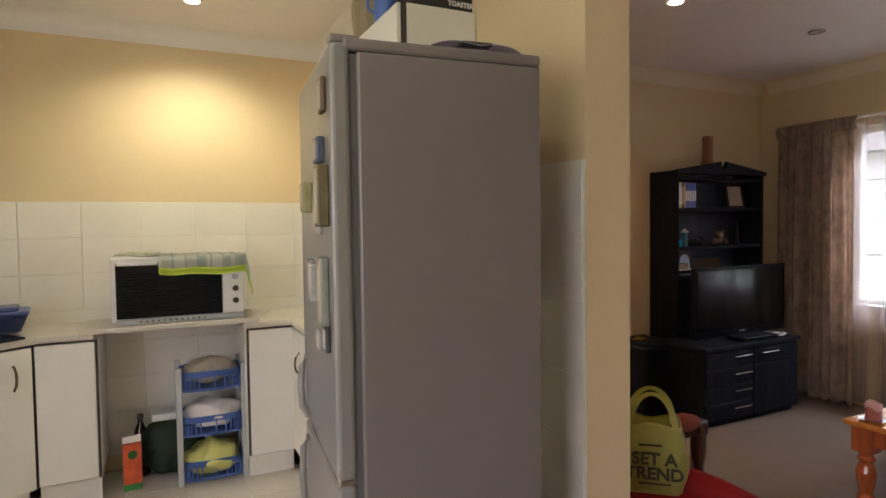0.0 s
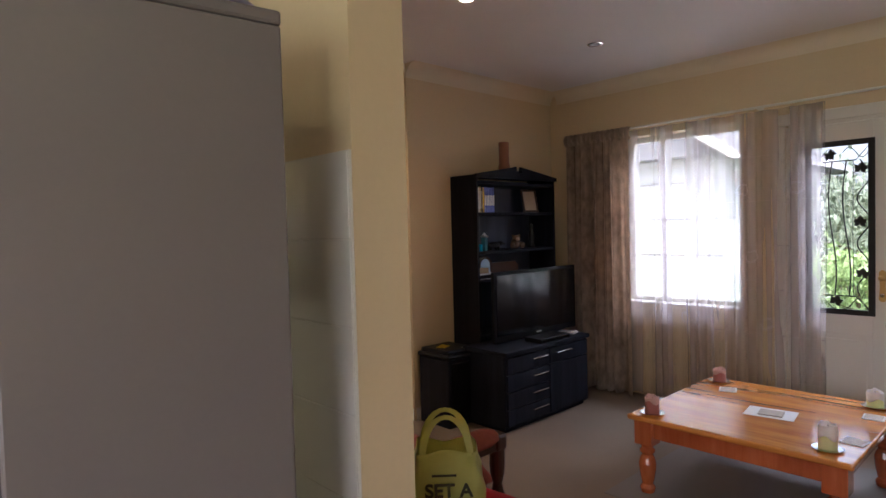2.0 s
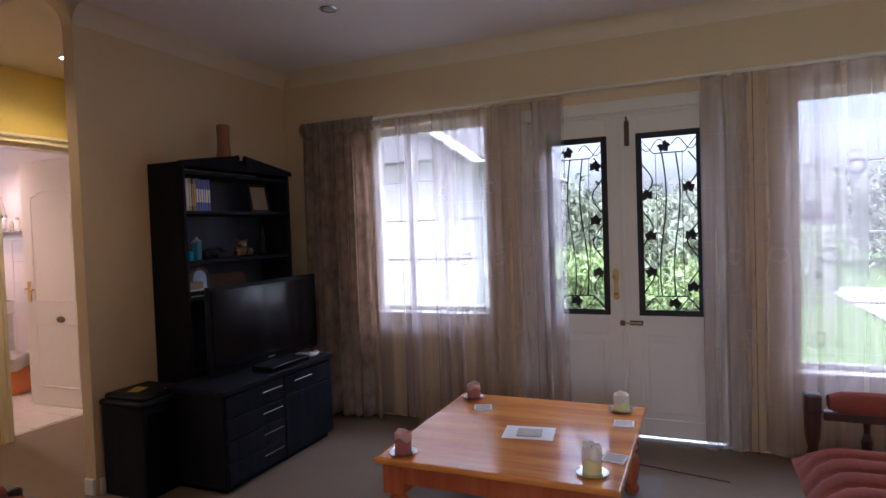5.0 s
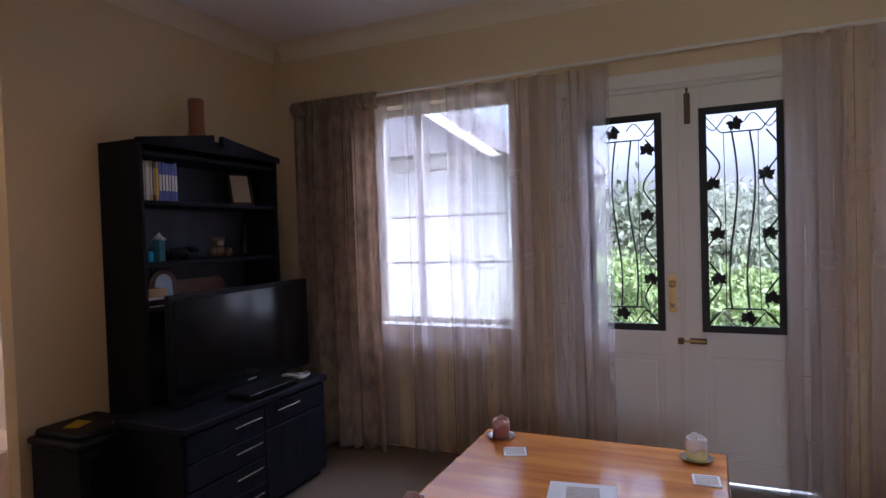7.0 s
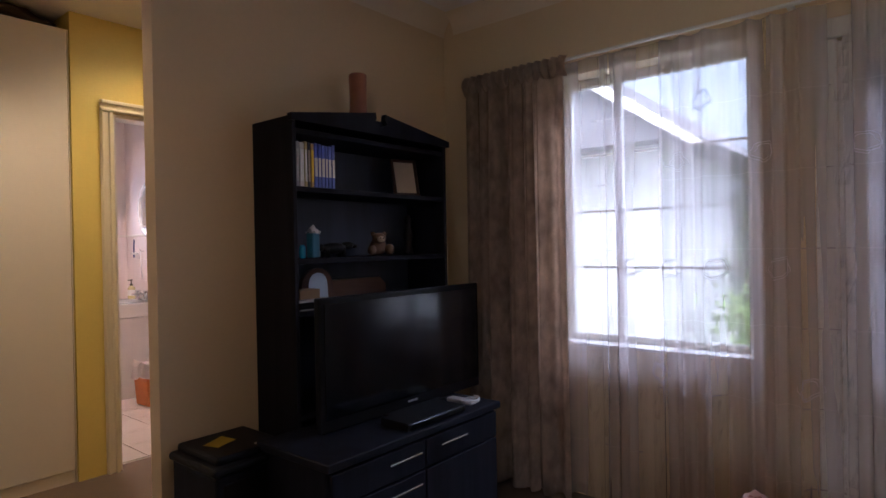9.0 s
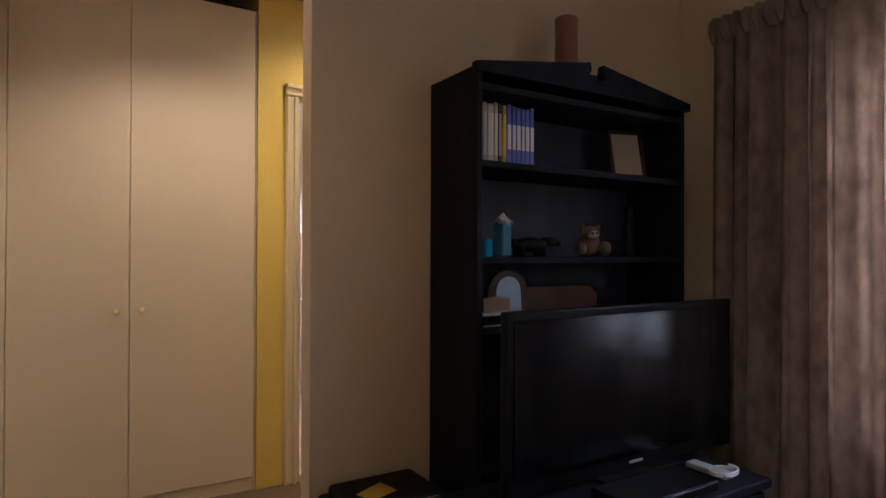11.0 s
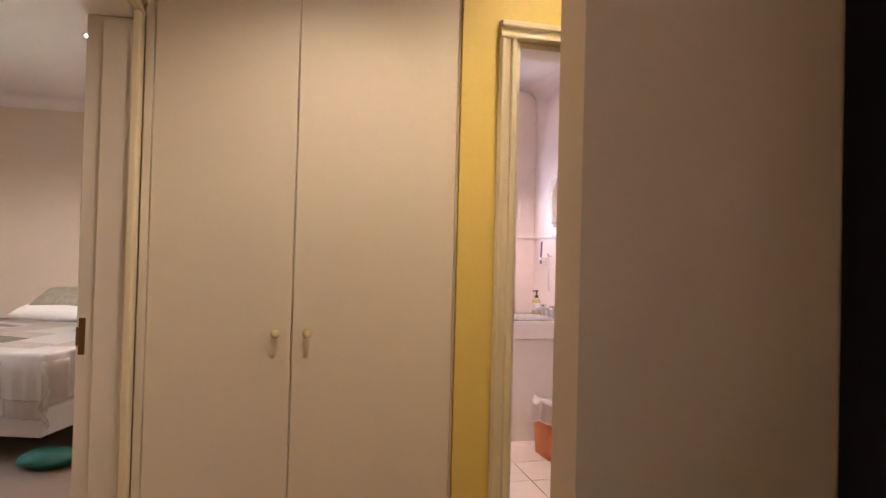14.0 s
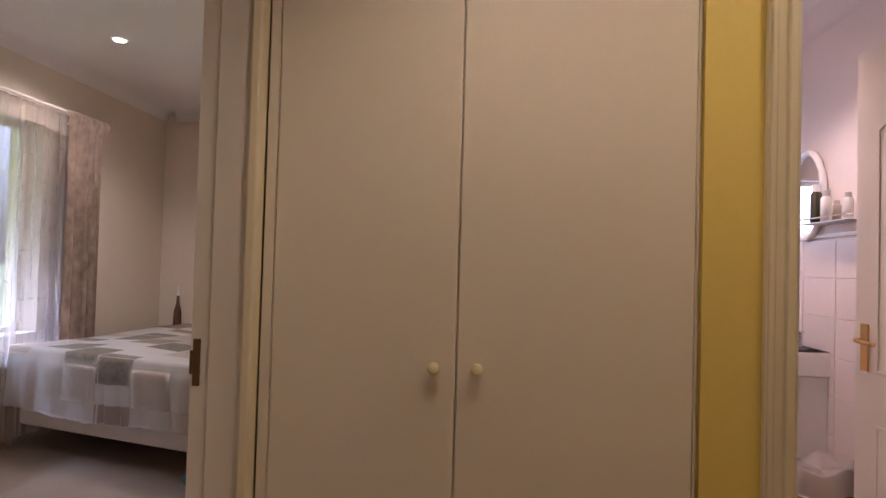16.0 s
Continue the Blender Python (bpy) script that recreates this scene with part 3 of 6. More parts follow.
def french_leaf(name, y0, y1, x, label, meeting, vine):
    """One leaf of the double door: stiles, rails, raised panel, glass, iron grille with vine leaves. meeting: -1 if it closes at y0, 1 at y1."""
    ob = thing(name, label, "door", kind="structure")
    xa, xb = x, x + 0.042
    p0, p1 = (y0 + 0.115, y1 - 0.10) if meeting > 0 else (y0 + 0.095, y1 - 0.115)
    for a, b, c, d in ((y0, p0, 0.03, 2.03), (p1, y1, 0.03, 2.03), (p0, p1, PANE_Z1, 2.03), (p0, p1, 0.66, PANE_Z0), (p0, p1, 0.03, 0.14)):
        part("door_rail" if b - a > 0.2 else "door_stile", box((xa, a, c), (xb, b, d), 0.003), M_TRIM, ob)
    part("panel", box((xa + 0.012, p0, 0.14), (xb - 0.01, p1, 0.66)), M_TRIM, ob)
    part("raised_panel", box((xa + 0.006, p0 + 0.035, 0.175), (xa + 0.016, p1 - 0.035, 0.625), 0.006, None, 2), M_TRIM, ob)
    glass = part("pane", box((xb - 0.016, p0, PANE_Z0), (xb - 0.012, p1, PANE_Z1)), M_GLASS, ob)
    glass.visible_shadow = False
    gx = xa - 0.006
    bm = bmesh.new()
    t = 0.024
    for a, b, c, d in ((p0 - t / 2, p0 + t, PANE_Z0 - t / 2, PANE_Z1 + t / 2), (p1 - t, p1 + t / 2, PANE_Z0 - t / 2, PANE_Z1 + t / 2), (p0 + t, p1 - t, PANE_Z0 - t / 2, PANE_Z0 + t), (p0 + t, p1 - t, PANE_Z1 - t, PANE_Z1 + t / 2)):
        box((gx - 0.006, a, c), (gx + 0.008, b, d), 0.002, bm)
    grille = part("grille_frame", bm, M_IRON, ob, "dark iron grille frame")
    mid, half, z0, z1 = (p0 + p1) / 2, (p1 - p0) / 2, PANE_Z0 + 0.02, PANE_Z1 - 0.02
    bm = bmesh.new()
    H = z1 - z0
    for k, s in ((-0.22, 0), (0.22, 1)):
        pts = [(gx, mid + half * (k + 0.12 * math.sin(2 * math.pi * (u * 0.9 + 0.1)) * meeting), z0 + 0.09 + u * (H - 0.19)) for u in [i / 20 for i in range(21)]]
        tube(pts, 0.0045, 6, bm)
    for k in (-0.5, 0.5):
        tube([(gx, mid + k * half * 0.86, z0 + 0.09), (gx, mid + k * half * 0.82, z0 + H / 2), (gx, mid + k * half * 0.86, z1 - 0.1)], 0.002, 5, bm)
    part("bar", bm, M_IRON, grille)
    for s in (-1, 1):
        pts = [(gx - 0.002, mid + s * half * (0.74 + 0.2 * math.cos(2 * math.pi * u * 3 + (0.5 if s > 0 else 2.2))), z0 + 0.1 + u * (H - 0.2)) for u in [i / 40 for i in range(41)]]
        part("vine", tube(pts, 0.0045, 6), M_IRON, grille)
    for top in (0, 1):
        zc, d = (z1 - 0.1, 1) if top else (z0 + 0.09, -1)
        bm = tube([(gx, mid - half * 0.5, zc), (gx, mid + half * 0.5, zc)], 0.004)
        for s in (-1, 1):
            tube([(gx, mid + s * half * 0.5, zc), (gx, mid + s * half * 0.95, zc + d * 0.1)], 0.003, 5, bm)
            tube([(gx, mid + s * half * (0.1 + 0.8 * u), zc + d * (0.05 + 0.035 * math.sin(6.28 * u + (0 if top else 1)))) for u in [i / 12 for i in range(13)]], 0.003, 5, bm)
        part("scroll", bm, M_IRON, grille)
    for yy, zz, tt in vine:
        part("vine_leaf", leaf_shape(0.046, bmesh.new(), (gx - 0.006, mid + yy * half, z0 + zz * H), tt), M_IRON, grille)
    return ob


DX = 5.125
d1 = french_leaf("door_1", 1.367, 1.937, DX, "closed white half-glazed door leaf with iron vine grille", -1, ((0.3, 0.95, 235), (0.1, 0.05, 110), (-0.66, 0.85, 100), (-0.64, 0.53, 95), (-0.7, 0.22, 100), (0.86, 0.72, 80), (0.84, 0.43, 75), (0.8, 0.16, 85)))
d2 = french_leaf("door_2", 0.793, 1.363, DX, "closed white half-glazed door leaf with iron vine grille", 1, ((0.16, 0.945, 235), (-0.1, 0.04, 110), (0.72, 0.665, 80), (-0.6, 0.70, 95), (0.62, 0.43, 85), (-0.66, 0.43, 100), (0.62, 0.22, 80), (-0.7, 0.135, 95)))
part("meeting_strip", box((DX - 0.012, 1.352, 0.03), (DX - 0.0005, 1.378, 2.02), 0.004), M_TRIM, d1)
plate = [(1.412 + 0.021 * math.cos(radians(a)) * (0.8 + 0.2 * math.cos(radians(2 * a)) ** 2), 1.062 + 0.022 * math.sin(radians(a))) for a in range(0, 181, 20)]
plate += [(1.394, 1.03), (1.397, 0.98), (1.394, 0.93)] + [(1.412 + 0.021 * math.cos(radians(a)), 0.905 + 0.022 * math.sin(radians(a))) for a in range(180, 361, 20)] + [(1.430, 0.93), (1.427, 0.98), (1.430, 1.03)]
lock = part("lock_plate", prism(plate, "x", DX - 0.006, DX), M_BRASS, d1, "shaped polished brass lock plate")
TO_ROOM = Matrix.Rotation(radians(-90), 4, "Y")
part("knob", lathe([(0.008, 0), (0.008, 0.022), (0.017, 0.026), (0.019, 0.036), (0.012, 0.044)], 14, at=(DX - 0.005, 1.412, 1.035), tilt=TO_ROOM), M_BRASS, lock, smooth=True)
part("cylinder", lathe([(0.012, 0), (0.012, 0.012), (0.009, 0.014)], 14, at=(DX - 0.005, 1.412, 0.925), tilt=TO_ROOM), M_CHROME, lock)
part("keyhole", box((DX - 0.0205, 1.4105, 0.918), (DX - 0.0185, 1.4135, 0.932)), M_INK, lock)
slide = part("bolt", box((DX - 0.008, 1.255, 0.725), (DX, 1.335, 0.755), 0.003), M_BRONZE, d2, "aged brass slide bolt across the leaves")
part("bar", tube([(DX - 0.013, 1.262, 0.740), (DX - 0.013, 1.385, 0.740)], 0.006, 8), M_BRASS, slide)
part("keeper", box((DX - 0.026, 1.362, 0.724), (DX - 0.012, 1.392, 0.756), 0.003), M_BRONZE, slide)
part("knob", lathe([(0.004, 0), (0.007, 0.012), (0.004, 0.016)], 10, at=(DX - 0.016, 1.30, 0.740), tilt=TO_ROOM), M_BRASS, slide)
tower = part("bolt", box((DX - 0.008, 1.312, 1.845), (DX, 1.342, 2.0), 0.003), mat("brown_bolt_paint", (0.13, 0.05, 0.03), 0.5), d2, "brown tower bolt at the top of the leaf")
part("bar", tube([(DX - 0.013, 1.327, 1.86), (DX - 0.013, 1.327, 2.025)], 0.006, 8), M_BRONZE, tower)
architrave("door_frame_garden", [
    ("casing", box((5.10, 0.70, 0), (5.118, 0.775, 2.05), 0.006)),
    ("casing", box((5.10, 1.955, 0), (5.118, 2.03, 2.05), 0.006)),
    ("casing", box((5.10, 0.70, 2.052), (5.118, 2.03, 2.13), 0.006)),
    ("lining", box((5.122, 0.776, 0), (5.3, 0.791, 2.04))),
    ("lining", box((5.122, 1.939, 0), (5.3, 1.954, 2.04))),
    ("lining", box((5.122, 0.791, 2.034), (5.3, 1.939, 2.058)))], "white painted wooden frame of the garden doors")
structure("threshold", box((5.17, 0.795, -0.02), (5.4, 1.935, 0.002), 0.003), M_PLASTER, "pale stone doorstep", "doorstep")


# ---- curtains ----
def curtain(name, x, y0, y1, z0, z1, folds, depth, material, label, seed, top_gather=0.6, thick=0.0015, spread=0.0, heading=0.0, lap=0.10, rings=()):
    """Hanging cloth in uneven folds. spread: how much wider the hem is than the top."""
    rnd = random.Random(seed)
    ph = [rnd.uniform(0, 6.28) for _ in range(4)]
    mid = (y0 + y1) / 2

    def place(u, v):
        w = u + 0.25 / folds * math.sin(2.1 * folds * u + ph[0])
        amp = depth * (top_gather + (1 - top_gather) * min(1, v * 2.2)) * (0.75 + 0.35 * math.sin(7 * u + ph[1]))
        d = amp * (math.sin(2 * math.pi * folds * w + ph[2] + 0.35 * v * math.sin(9 * u)) + 0.3 * math.sin(4 * math.pi * folds * w + ph[3]))
        gather = lap * (y1 - y0) / folds * (0.6 + 0.5 * math.sin(11 * u + ph[3])) * math.sin(4 * math.pi * folds * w + 2 * ph[2])
        y = mid + (y0 + u * (y1 - y0) - mid) * (1 + spread * v) + gather * min(1, 8 * u, 8 * (1 - u))
        hem = 0.012 * math.sin(2 * math.pi * folds * w + ph[1]) * v
        z = z1 + (z0 - z1) * v + hem
        if heading and v < 0.05:
            d *= 1.25
        return (x + d, y, z)

    ob = thing(name, label, "curtain", group="curtains")
    part("cloth", sheet(place, int(folds * 10), 34, thick), material, ob, smooth=True)
    for ry, rz in rings:
        u0, v0 = (ry - y0) / (y1 - y0), (z1 - rz) / (z1 - z0)
        loop = []
        for k in range(37):
            a = 4 * math.pi * k / 36
            r = 0.046 - 0.018 * k / 36 + 0.004 * math.sin(5 * a)
            p = place(min(1, max(0, u0 + r * math.cos(a) / (y1 - y0))), v0 + r * math.sin(a) / (z1 - z0))
            loop.append((p[0] - 0.003, p[1], p[2]))
        part("embroidery", tube(loop, 0.0013, 4), M_THREAD, ob)
    if heading:
        part("heading", sheet(lambda u, v: (x + (0.35 * depth * math.sin(2 * math.pi * folds * 2.2 * u) - 0.03 * math.sin(3.14 * v)) * (1 if x > 2.5 else -1), y0 - 0.02 + u * (y1 - y0 + 0.04), z1 + 0.028 - 0.10 * v), int(folds * 20), 8, 0.004), material, ob)
    return ob


curtain("curtain", 4.985, 3.06, 3.66, 0.02, 2.17, 6.5, 0.05, M_DRAPE, "heavy patterned brown drape drawn to the side of the window", 3, 0.5, 0.003, 0.04, 1)
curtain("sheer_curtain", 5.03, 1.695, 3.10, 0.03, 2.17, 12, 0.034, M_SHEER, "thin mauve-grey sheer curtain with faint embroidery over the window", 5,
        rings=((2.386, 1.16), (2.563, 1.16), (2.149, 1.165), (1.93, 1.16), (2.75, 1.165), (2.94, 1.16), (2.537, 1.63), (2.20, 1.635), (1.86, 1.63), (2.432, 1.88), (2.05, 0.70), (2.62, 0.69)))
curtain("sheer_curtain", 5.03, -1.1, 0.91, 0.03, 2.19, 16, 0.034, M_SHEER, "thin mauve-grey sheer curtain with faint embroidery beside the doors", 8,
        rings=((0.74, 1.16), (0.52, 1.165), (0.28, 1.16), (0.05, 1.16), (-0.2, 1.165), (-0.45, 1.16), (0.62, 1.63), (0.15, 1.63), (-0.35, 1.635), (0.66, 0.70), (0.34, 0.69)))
rod = thing("curtain_rod", "thin white curtain track above windows and doors", "curtain rod")
part("rod", tube([(5.035, 3.68, 2.185), (5.035, 1.4, 2.202), (5.035, -1.2, 2.206)], 0.009, 8), M_TRIM, rod)
for ry in (3.6, 2.1, 0.75, -0.6):
    part("bracket", box((5.03, ry - 0.01, 2.18), (5.118, ry + 0.01, 2.205), 0.003), M_TRIM, rod)


# ---- living room ----
def wall_unit():
    x0, x1, yf, yb = 3.805, 4.77, 3.64, 3.92
    ob = thing("wall_unit", "tall black-stained wooden display unit against the wall", "wall unit")
    t = 0.02
    part("side_panel", box((x0, yf, 0), (x0 + t, yb, 1.815), 0.003), M_BLACK, ob)
    part("side_panel", box((x1 - t, yf, 0), (x1, yb, 1.815), 0.003), M_BLACK, ob)
    part("back_panel", box((x0 + t, yb - 0.012, 0.05), (x1 - t, yb, 1.80)), M_BACK, ob)
    for z in (1.765, 1.53, 1.235, 1.02, 0.60, 0.05):
        part("shelf", box((x0 + t, yf + 0.008, z - 0.022), (x1 - t, yb - 0.012, z), 0.002), M_BLACK, ob)
    m = (x0 + x1) / 2
    n = 0.032
    outline = [(x0 - 0.012, 1.79), (x1 + 0.012, 1.79), (x1 + 0.012, 1.818), (m + n + 0.02, 1.885), (m + n, 1.89), (m + n - 0.005, 1.862), (m + n + 0.01, 1.842), (m, 1.822), (m - n - 0.01, 1.842), (m - n + 0.005, 1.862), (m - n, 1.89), (m - n - 0.02, 1.885), (x0 - 0.012, 1.818)]
    part("pediment", prism(outline, "y", yf - 0.016, yf + 0.012), M_BLACK, ob, "shaped pediment with a notch at its peak")
    part("roof_panel", prism([(x0, 1.812), (x1, 1.812), (m + 0.09, 1.86), (m - 0.09, 1.86)], "y", yf + 0.012, yb), M_BLACK, ob)
    return ob


wall_unit()
tv_cab = thing("tv_cabinet", "low black cabinet with drawers and bar handles", "tv cabinet")
cx0, cx1, cy0, cy1, cz = 3.62, 4.60, 3.22, 3.63, 0.56
part("body", box((cx0, cy0 + 0.02, 0.03), (cx1, cy1, cz - 0.03), 0.003), M_BLACK, tv_cab)
part("plinth", box((cx0 + 0.02, cy0 + 0.04, 0), (cx1 - 0.02, cy1 - 0.02, 0.03)), M_BLACK, tv_cab)
part("top", box((cx0 - 0.012, cy0 - 0.008, cz - 0.03), (cx1 + 0.012, cy1, cz), 0.004), M_BLACK, tv_cab)
for k in range(4):
    z0 = 0.045 + k * 0.12
    for a, b in ((cx0 + 0.01, 4.10), (4.11, cx1 - 0.01)):
        if a > 4 and k < 3:
            continue
        dr = part("drawer", box((a, cy0 + 0.002, z0), (b, cy0 + 0.022, z0 + 0.112), 0.003), M_BLACK, tv_cab)
        hx = a + 0.34 if a < 4 else a + 0.15
        part("handle", tube([(hx - 0.085, cy0 + 0.004, z0 + 0.075), (hx - 0.085, cy0 - 0.018, z0 + 0.075), (hx + 0.085, cy0 - 0.018, z0 + 0.075), (hx + 0.085, cy0 + 0.004, z0 + 0.075)], 0.005, 8), M_CHROME, dr, "thin chrome bar handle")
part("cabinet_door", box((4.11, cy0 + 0.002, 0.045), (cx1 - 0.01, cy0 + 0.022, 0.398), 0.003), M_BLACK, tv_cab)

tv = thing("television", "black flat-screen television switched off on the cabinet", "television")
part("frame", box((3.785, 3.47, 0.564), (4.80, 3.50, 1.085), 0.006, None, 2), M_TV, tv)
part("screen", box((3.81, 3.466, 0.612), (4.775, 3.4705, 1.06), 0.001), M_SCREEN, tv, "dark glossy screen")
part("back_cover", box((3.95, 3.50, 0.68), (4.65, 3.54, 1.02), 0.015, None, 2), M_TV, tv)
part("neck", box((4.24, 3.485, 0.57), (4.36, 3.52, 0.63), 0.004), M_TV, tv)
part("foot", box((4.12, 3.43, 0.5605), (4.48, 3.58, 0.570), 0.006, None, 2), M_TV, tv)
part("badge", box((4.27, 3.4675, 0.588), (4.33, 3.470, 0.596)), M_GREY, tv)
dvd = thing("media_player", "slim black media player on the cabinet", "media player")
part("case", box((4.02, 3.235, 0.5605), (4.38, 3.39, 0.592), 0.004), M_TV, dvd)
part("fascia", box((4.03, 3.231, 0.566), (4.37, 3.2352, 0.588), 0.001), M_SCREEN, dvd)
remote = thing("remote_control", "grey remote control with white cable on the cabinet", "remote control")
part("case", box((4.46, 3.27, 0.5605), (4.51, 3.41, 0.58), 0.006, None, 2), M_GREY, remote)
part("cable", tube([(4.50 + 0.05 * math.cos(a / 3), 3.30 + 0.035 * math.sin(a / 3), 0.567 + 0.0012 * a / 3) for a in range(40)], 0.004, 6), M_WHITE, remote)

spk = thing("speaker_cabinet", "squat black wooden cabinet with a rounded lid", "cabinet")
part("body", box((3.42, 3.58, 0), (3.735, 3.90, 0.49), 0.012, None, 2), M_BLACK, spk)
part("lid", box((3.405, 3.565, 0.49), (3.75, 3.903, 0.522), 0.014, box((3.435, 3.60, 0.515), (3.72, 3.895, 0.548), 0.014, None, 3), 3), M_TV, spk)
part("front_panel", box((3.445, 3.573, 0.04), (3.71, 3.582, 0.46), 0.003), M_TV, spk)
note = thing("paper_note", "bright yellow paper on the black cabinet", "note", 3.535, 3.757, 0.5485, 20)
part("sheet", sheet(lambda u, v: (0.1 * u - 0.05, 0.07 * v - 0.035, 0.002 + 0.006 * u * v), 5, 5, 0.0008), M_YELLOW, note)
slip = thing("paper_slip", "small pale paper strip on the black cabinet", "paper", 3.645, 3.635, 0.5485, 4)
part("sheet", box((-0.035, -0.012, 0), (0.035, 0.012, 0.003), 0.0005), M_CARD, slip)

ul = 3.80
candle_tall = thing("pillar_candle", "tall terracotta-brown pillar candle standing on the wall unit", "candle", 4.31, 3.80, 1.8525)
part("wax", lathe([(0.044, 0.005), (0.048, 0.012), (0.049, 0.05), (0.042, 0.085), (0.041, 0.16), (0.043, 0.25), (0.037, 0.256), (0.014, 0.245)], 20), M_TERRA, candle_tall, smooth=True)
part("saucer", lathe([(0.05, -0.0), (0.056, 0.008), (0.052, 0.012), (0.04, 0.010)], 20), M_TERRA, candle_tall)
rnd = random.Random(4)
bx = ul + 0.03
for i in range(14):
    w = rnd.choice((0.014, 0.016, 0.018)) if i != 4 else 0.024
    c = [(0.2, 0.2, 0.23), (0.42, 0.42, 0.46), (0.55, 0.55, 0.58), (0.62, 0.6, 0.6), (0.66, 0.62, 0.58), (0.55, 0.46, 0.2), (0.03, 0.03, 0.04), (0.5, 0.3, 0.08)][i] if i < 8 else (0.10, 0.14, 0.55)
    case = thing("disc_case", "plastic disc case standing on the unit's shelf", "disc case", bx, 3.72, 1.531, rnd.uniform(-1.5, 1.5), group="row of disc cases")
    part("case", box((0, 0, 0), (w, 0.125, 0.197 + rnd.uniform(-0.005, 0.004)), 0.0015), mat("case_%s" % "abcdefghijklmn"[i], c, 0.3, grain=0.05, size=40, wear=0.2, wear_size=30), case)
    part("spine_label", box((0.002, -0.0012, 0.055 if i > 7 else 0.03), (w - 0.002, 0.0002, 0.135 if i > 7 else 0.165)), M_CARD if i in (0, 1, 6) else (M_YELLOW if i == 7 else M_PAPER), case)
    bx += w + 0.0025
photo = thing("photo_frame", "dark wooden photo frame leaning on the shelf", "photo frame", 4.56, 3.75, 1.5345, 0)
photo.matrix_world = pose(4.60, 3.76, 1.5345, -14, 0, -18)
for a, b in (((-0.075, 0), (-0.058, 0.2)), ((0.058, 0), (0.075, 0.2)), ((-0.058, 0), (0.058, 0.017)), ((-0.058, 0.183), (0.058, 0.2))):
    part("moulding", box((a[0], -0.008, a[1]), (b[0], 0.008, b[1]), 0.003), M_MAHOG, photo)
part("print", box((-0.058, -0.002, 0.017), (0.058, 0.003, 0.183)), mat("tan_print", (0.50, 0.40, 0.28), 0.5, grain=0.1, size=40), photo, "pale tan print")
part("strut", box((-0.02, 0.006, 0.0), (0.02, 0.012, 0.15), 0.002), M_MAHOG, photo)
bottle = thing("spray_bottle", "small clear bottle with blue liquid on the shelf", "bottle", 3.866, 3.668, 1.236)
bottle.scale = (0.75, 0.75, 0.85)
part("body", lathe([(0.016, 0), (0.018, 0.004), (0.018, 0.055), (0.009, 0.065)], 14), mat("blue_liquid", (0.02, 0.32, 0.6), 0.1, grain=0.03), bottle)
tissue = thing("tissue_pack", "teal and white folded tissue pack on the shelf", "tissue pack", 3.95, 3.705, 1.236, 15)
part("pack", box((-0.024, -0.018, 0), (0.024, 0.018, 0.105), 0.006, None, 2), mat("teal_pack", (0.025, 0.14, 0.20), 0.4, wear=0.3, wear_size=20), tissue)
part("tissue", sheet(lambda u, v: (-0.03 + 0.06 * u, -0.02 + 0.04 * v, 0.108 + 0.03 * math.sin(3 * u + 0.4) * (1 - abs(2 * v - 1)) + 0.008 * math.sin(9 * u + 5 * v)), 8, 8, 0.002), M_PAPER, tissue)


def figurine(name, label, x, y, z, mat_, hump, rz=0, s=1.0):
    """A small carved animal as one plain mesh."""
    bm = bmesh.new()
    for cx, cz, rx, ry, rz_ in ((0, 0.045, 0.05, 0.026, 0.03), (0.055, 0.055 + hump, 0.024, 0.02, 0.02), (-0.05, 0.05, 0.014, 0.012, 0.018), (0.085, 0.05 + hump, 0.012, 0.01, 0.01)):
        bmesh.ops.create_uvsphere(bm, u_segments=12, v_segments=8, radius=1, matrix=Matrix.Translation((cx * s, 0, cz * s)) @ Matrix.Diagonal((rx * s, ry * s, rz_ * s, 1)))
    for lx, ly in ((-0.032, -0.012), (-0.032, 0.012), (0.032, -0.012), (0.032, 0.012)):
        lathe([(0.009 * s, 0), (0.008 * s, 0.03 * s), (0.011 * s, 0.045 * s)], 8, bm, (lx * s, ly * s, 0))
    ob = tagged(part(name, bm, mat_, None, "", True), label, "figurine")
    ob.matrix_world = pose(x, y, z, 0, 0, rz)
    return ob


M_EBONY = mat("ebony", (0.008, 0.007, 0.006), 0.5)
M_EBONY.node_tree.nodes["Principled BSDF"].inputs["Specular IOR Level"].default_value = 0.2
figurine("animal_figurine", "small dark carved four-legged animal on the shelf", 4.09, 3.74, 1.236, M_EBONY, 0.004, 0, 1.2).scale = (1.2, 1.0, 0.72)
toy = bmesh.new()
for tx, ty, tz, ta, tb, tc, mi in ((0, 0, 0.042, 0.042, 0.036, 0.042, 0), (-0.004, -0.022, 0.082, 0.034, 0.03, 0.028, 0), (-0.004, -0.045, 0.078, 0.02, 0.014, 0.015, 1), (-0.033, -0.018, 0.103, 0.012, 0.008, 0.012, 0),
                                   (0.026, -0.018, 0.103, 0.012, 0.008, 0.012, 0), (-0.045, -0.03, 0.026, 0.02, 0.024, 0.025, 0), (0.048, -0.028, 0.028, 0.024, 0.024, 0.027, 0), (-0.012, -0.057, 0.083, 0.004, 0.003, 0.004, 2), (0.005, -0.057, 0.083, 0.004, 0.003, 0.004, 2)):
    made = bmesh.ops.create_icosphere(toy, subdivisions=3, radius=1, matrix=Matrix.Translation((tx, ty, tz)) @ Matrix.Diagonal((ta, tb, tc, 1)))["verts"]
    for f in {f for v in made for f in v.link_faces}:
        f.material_index = mi
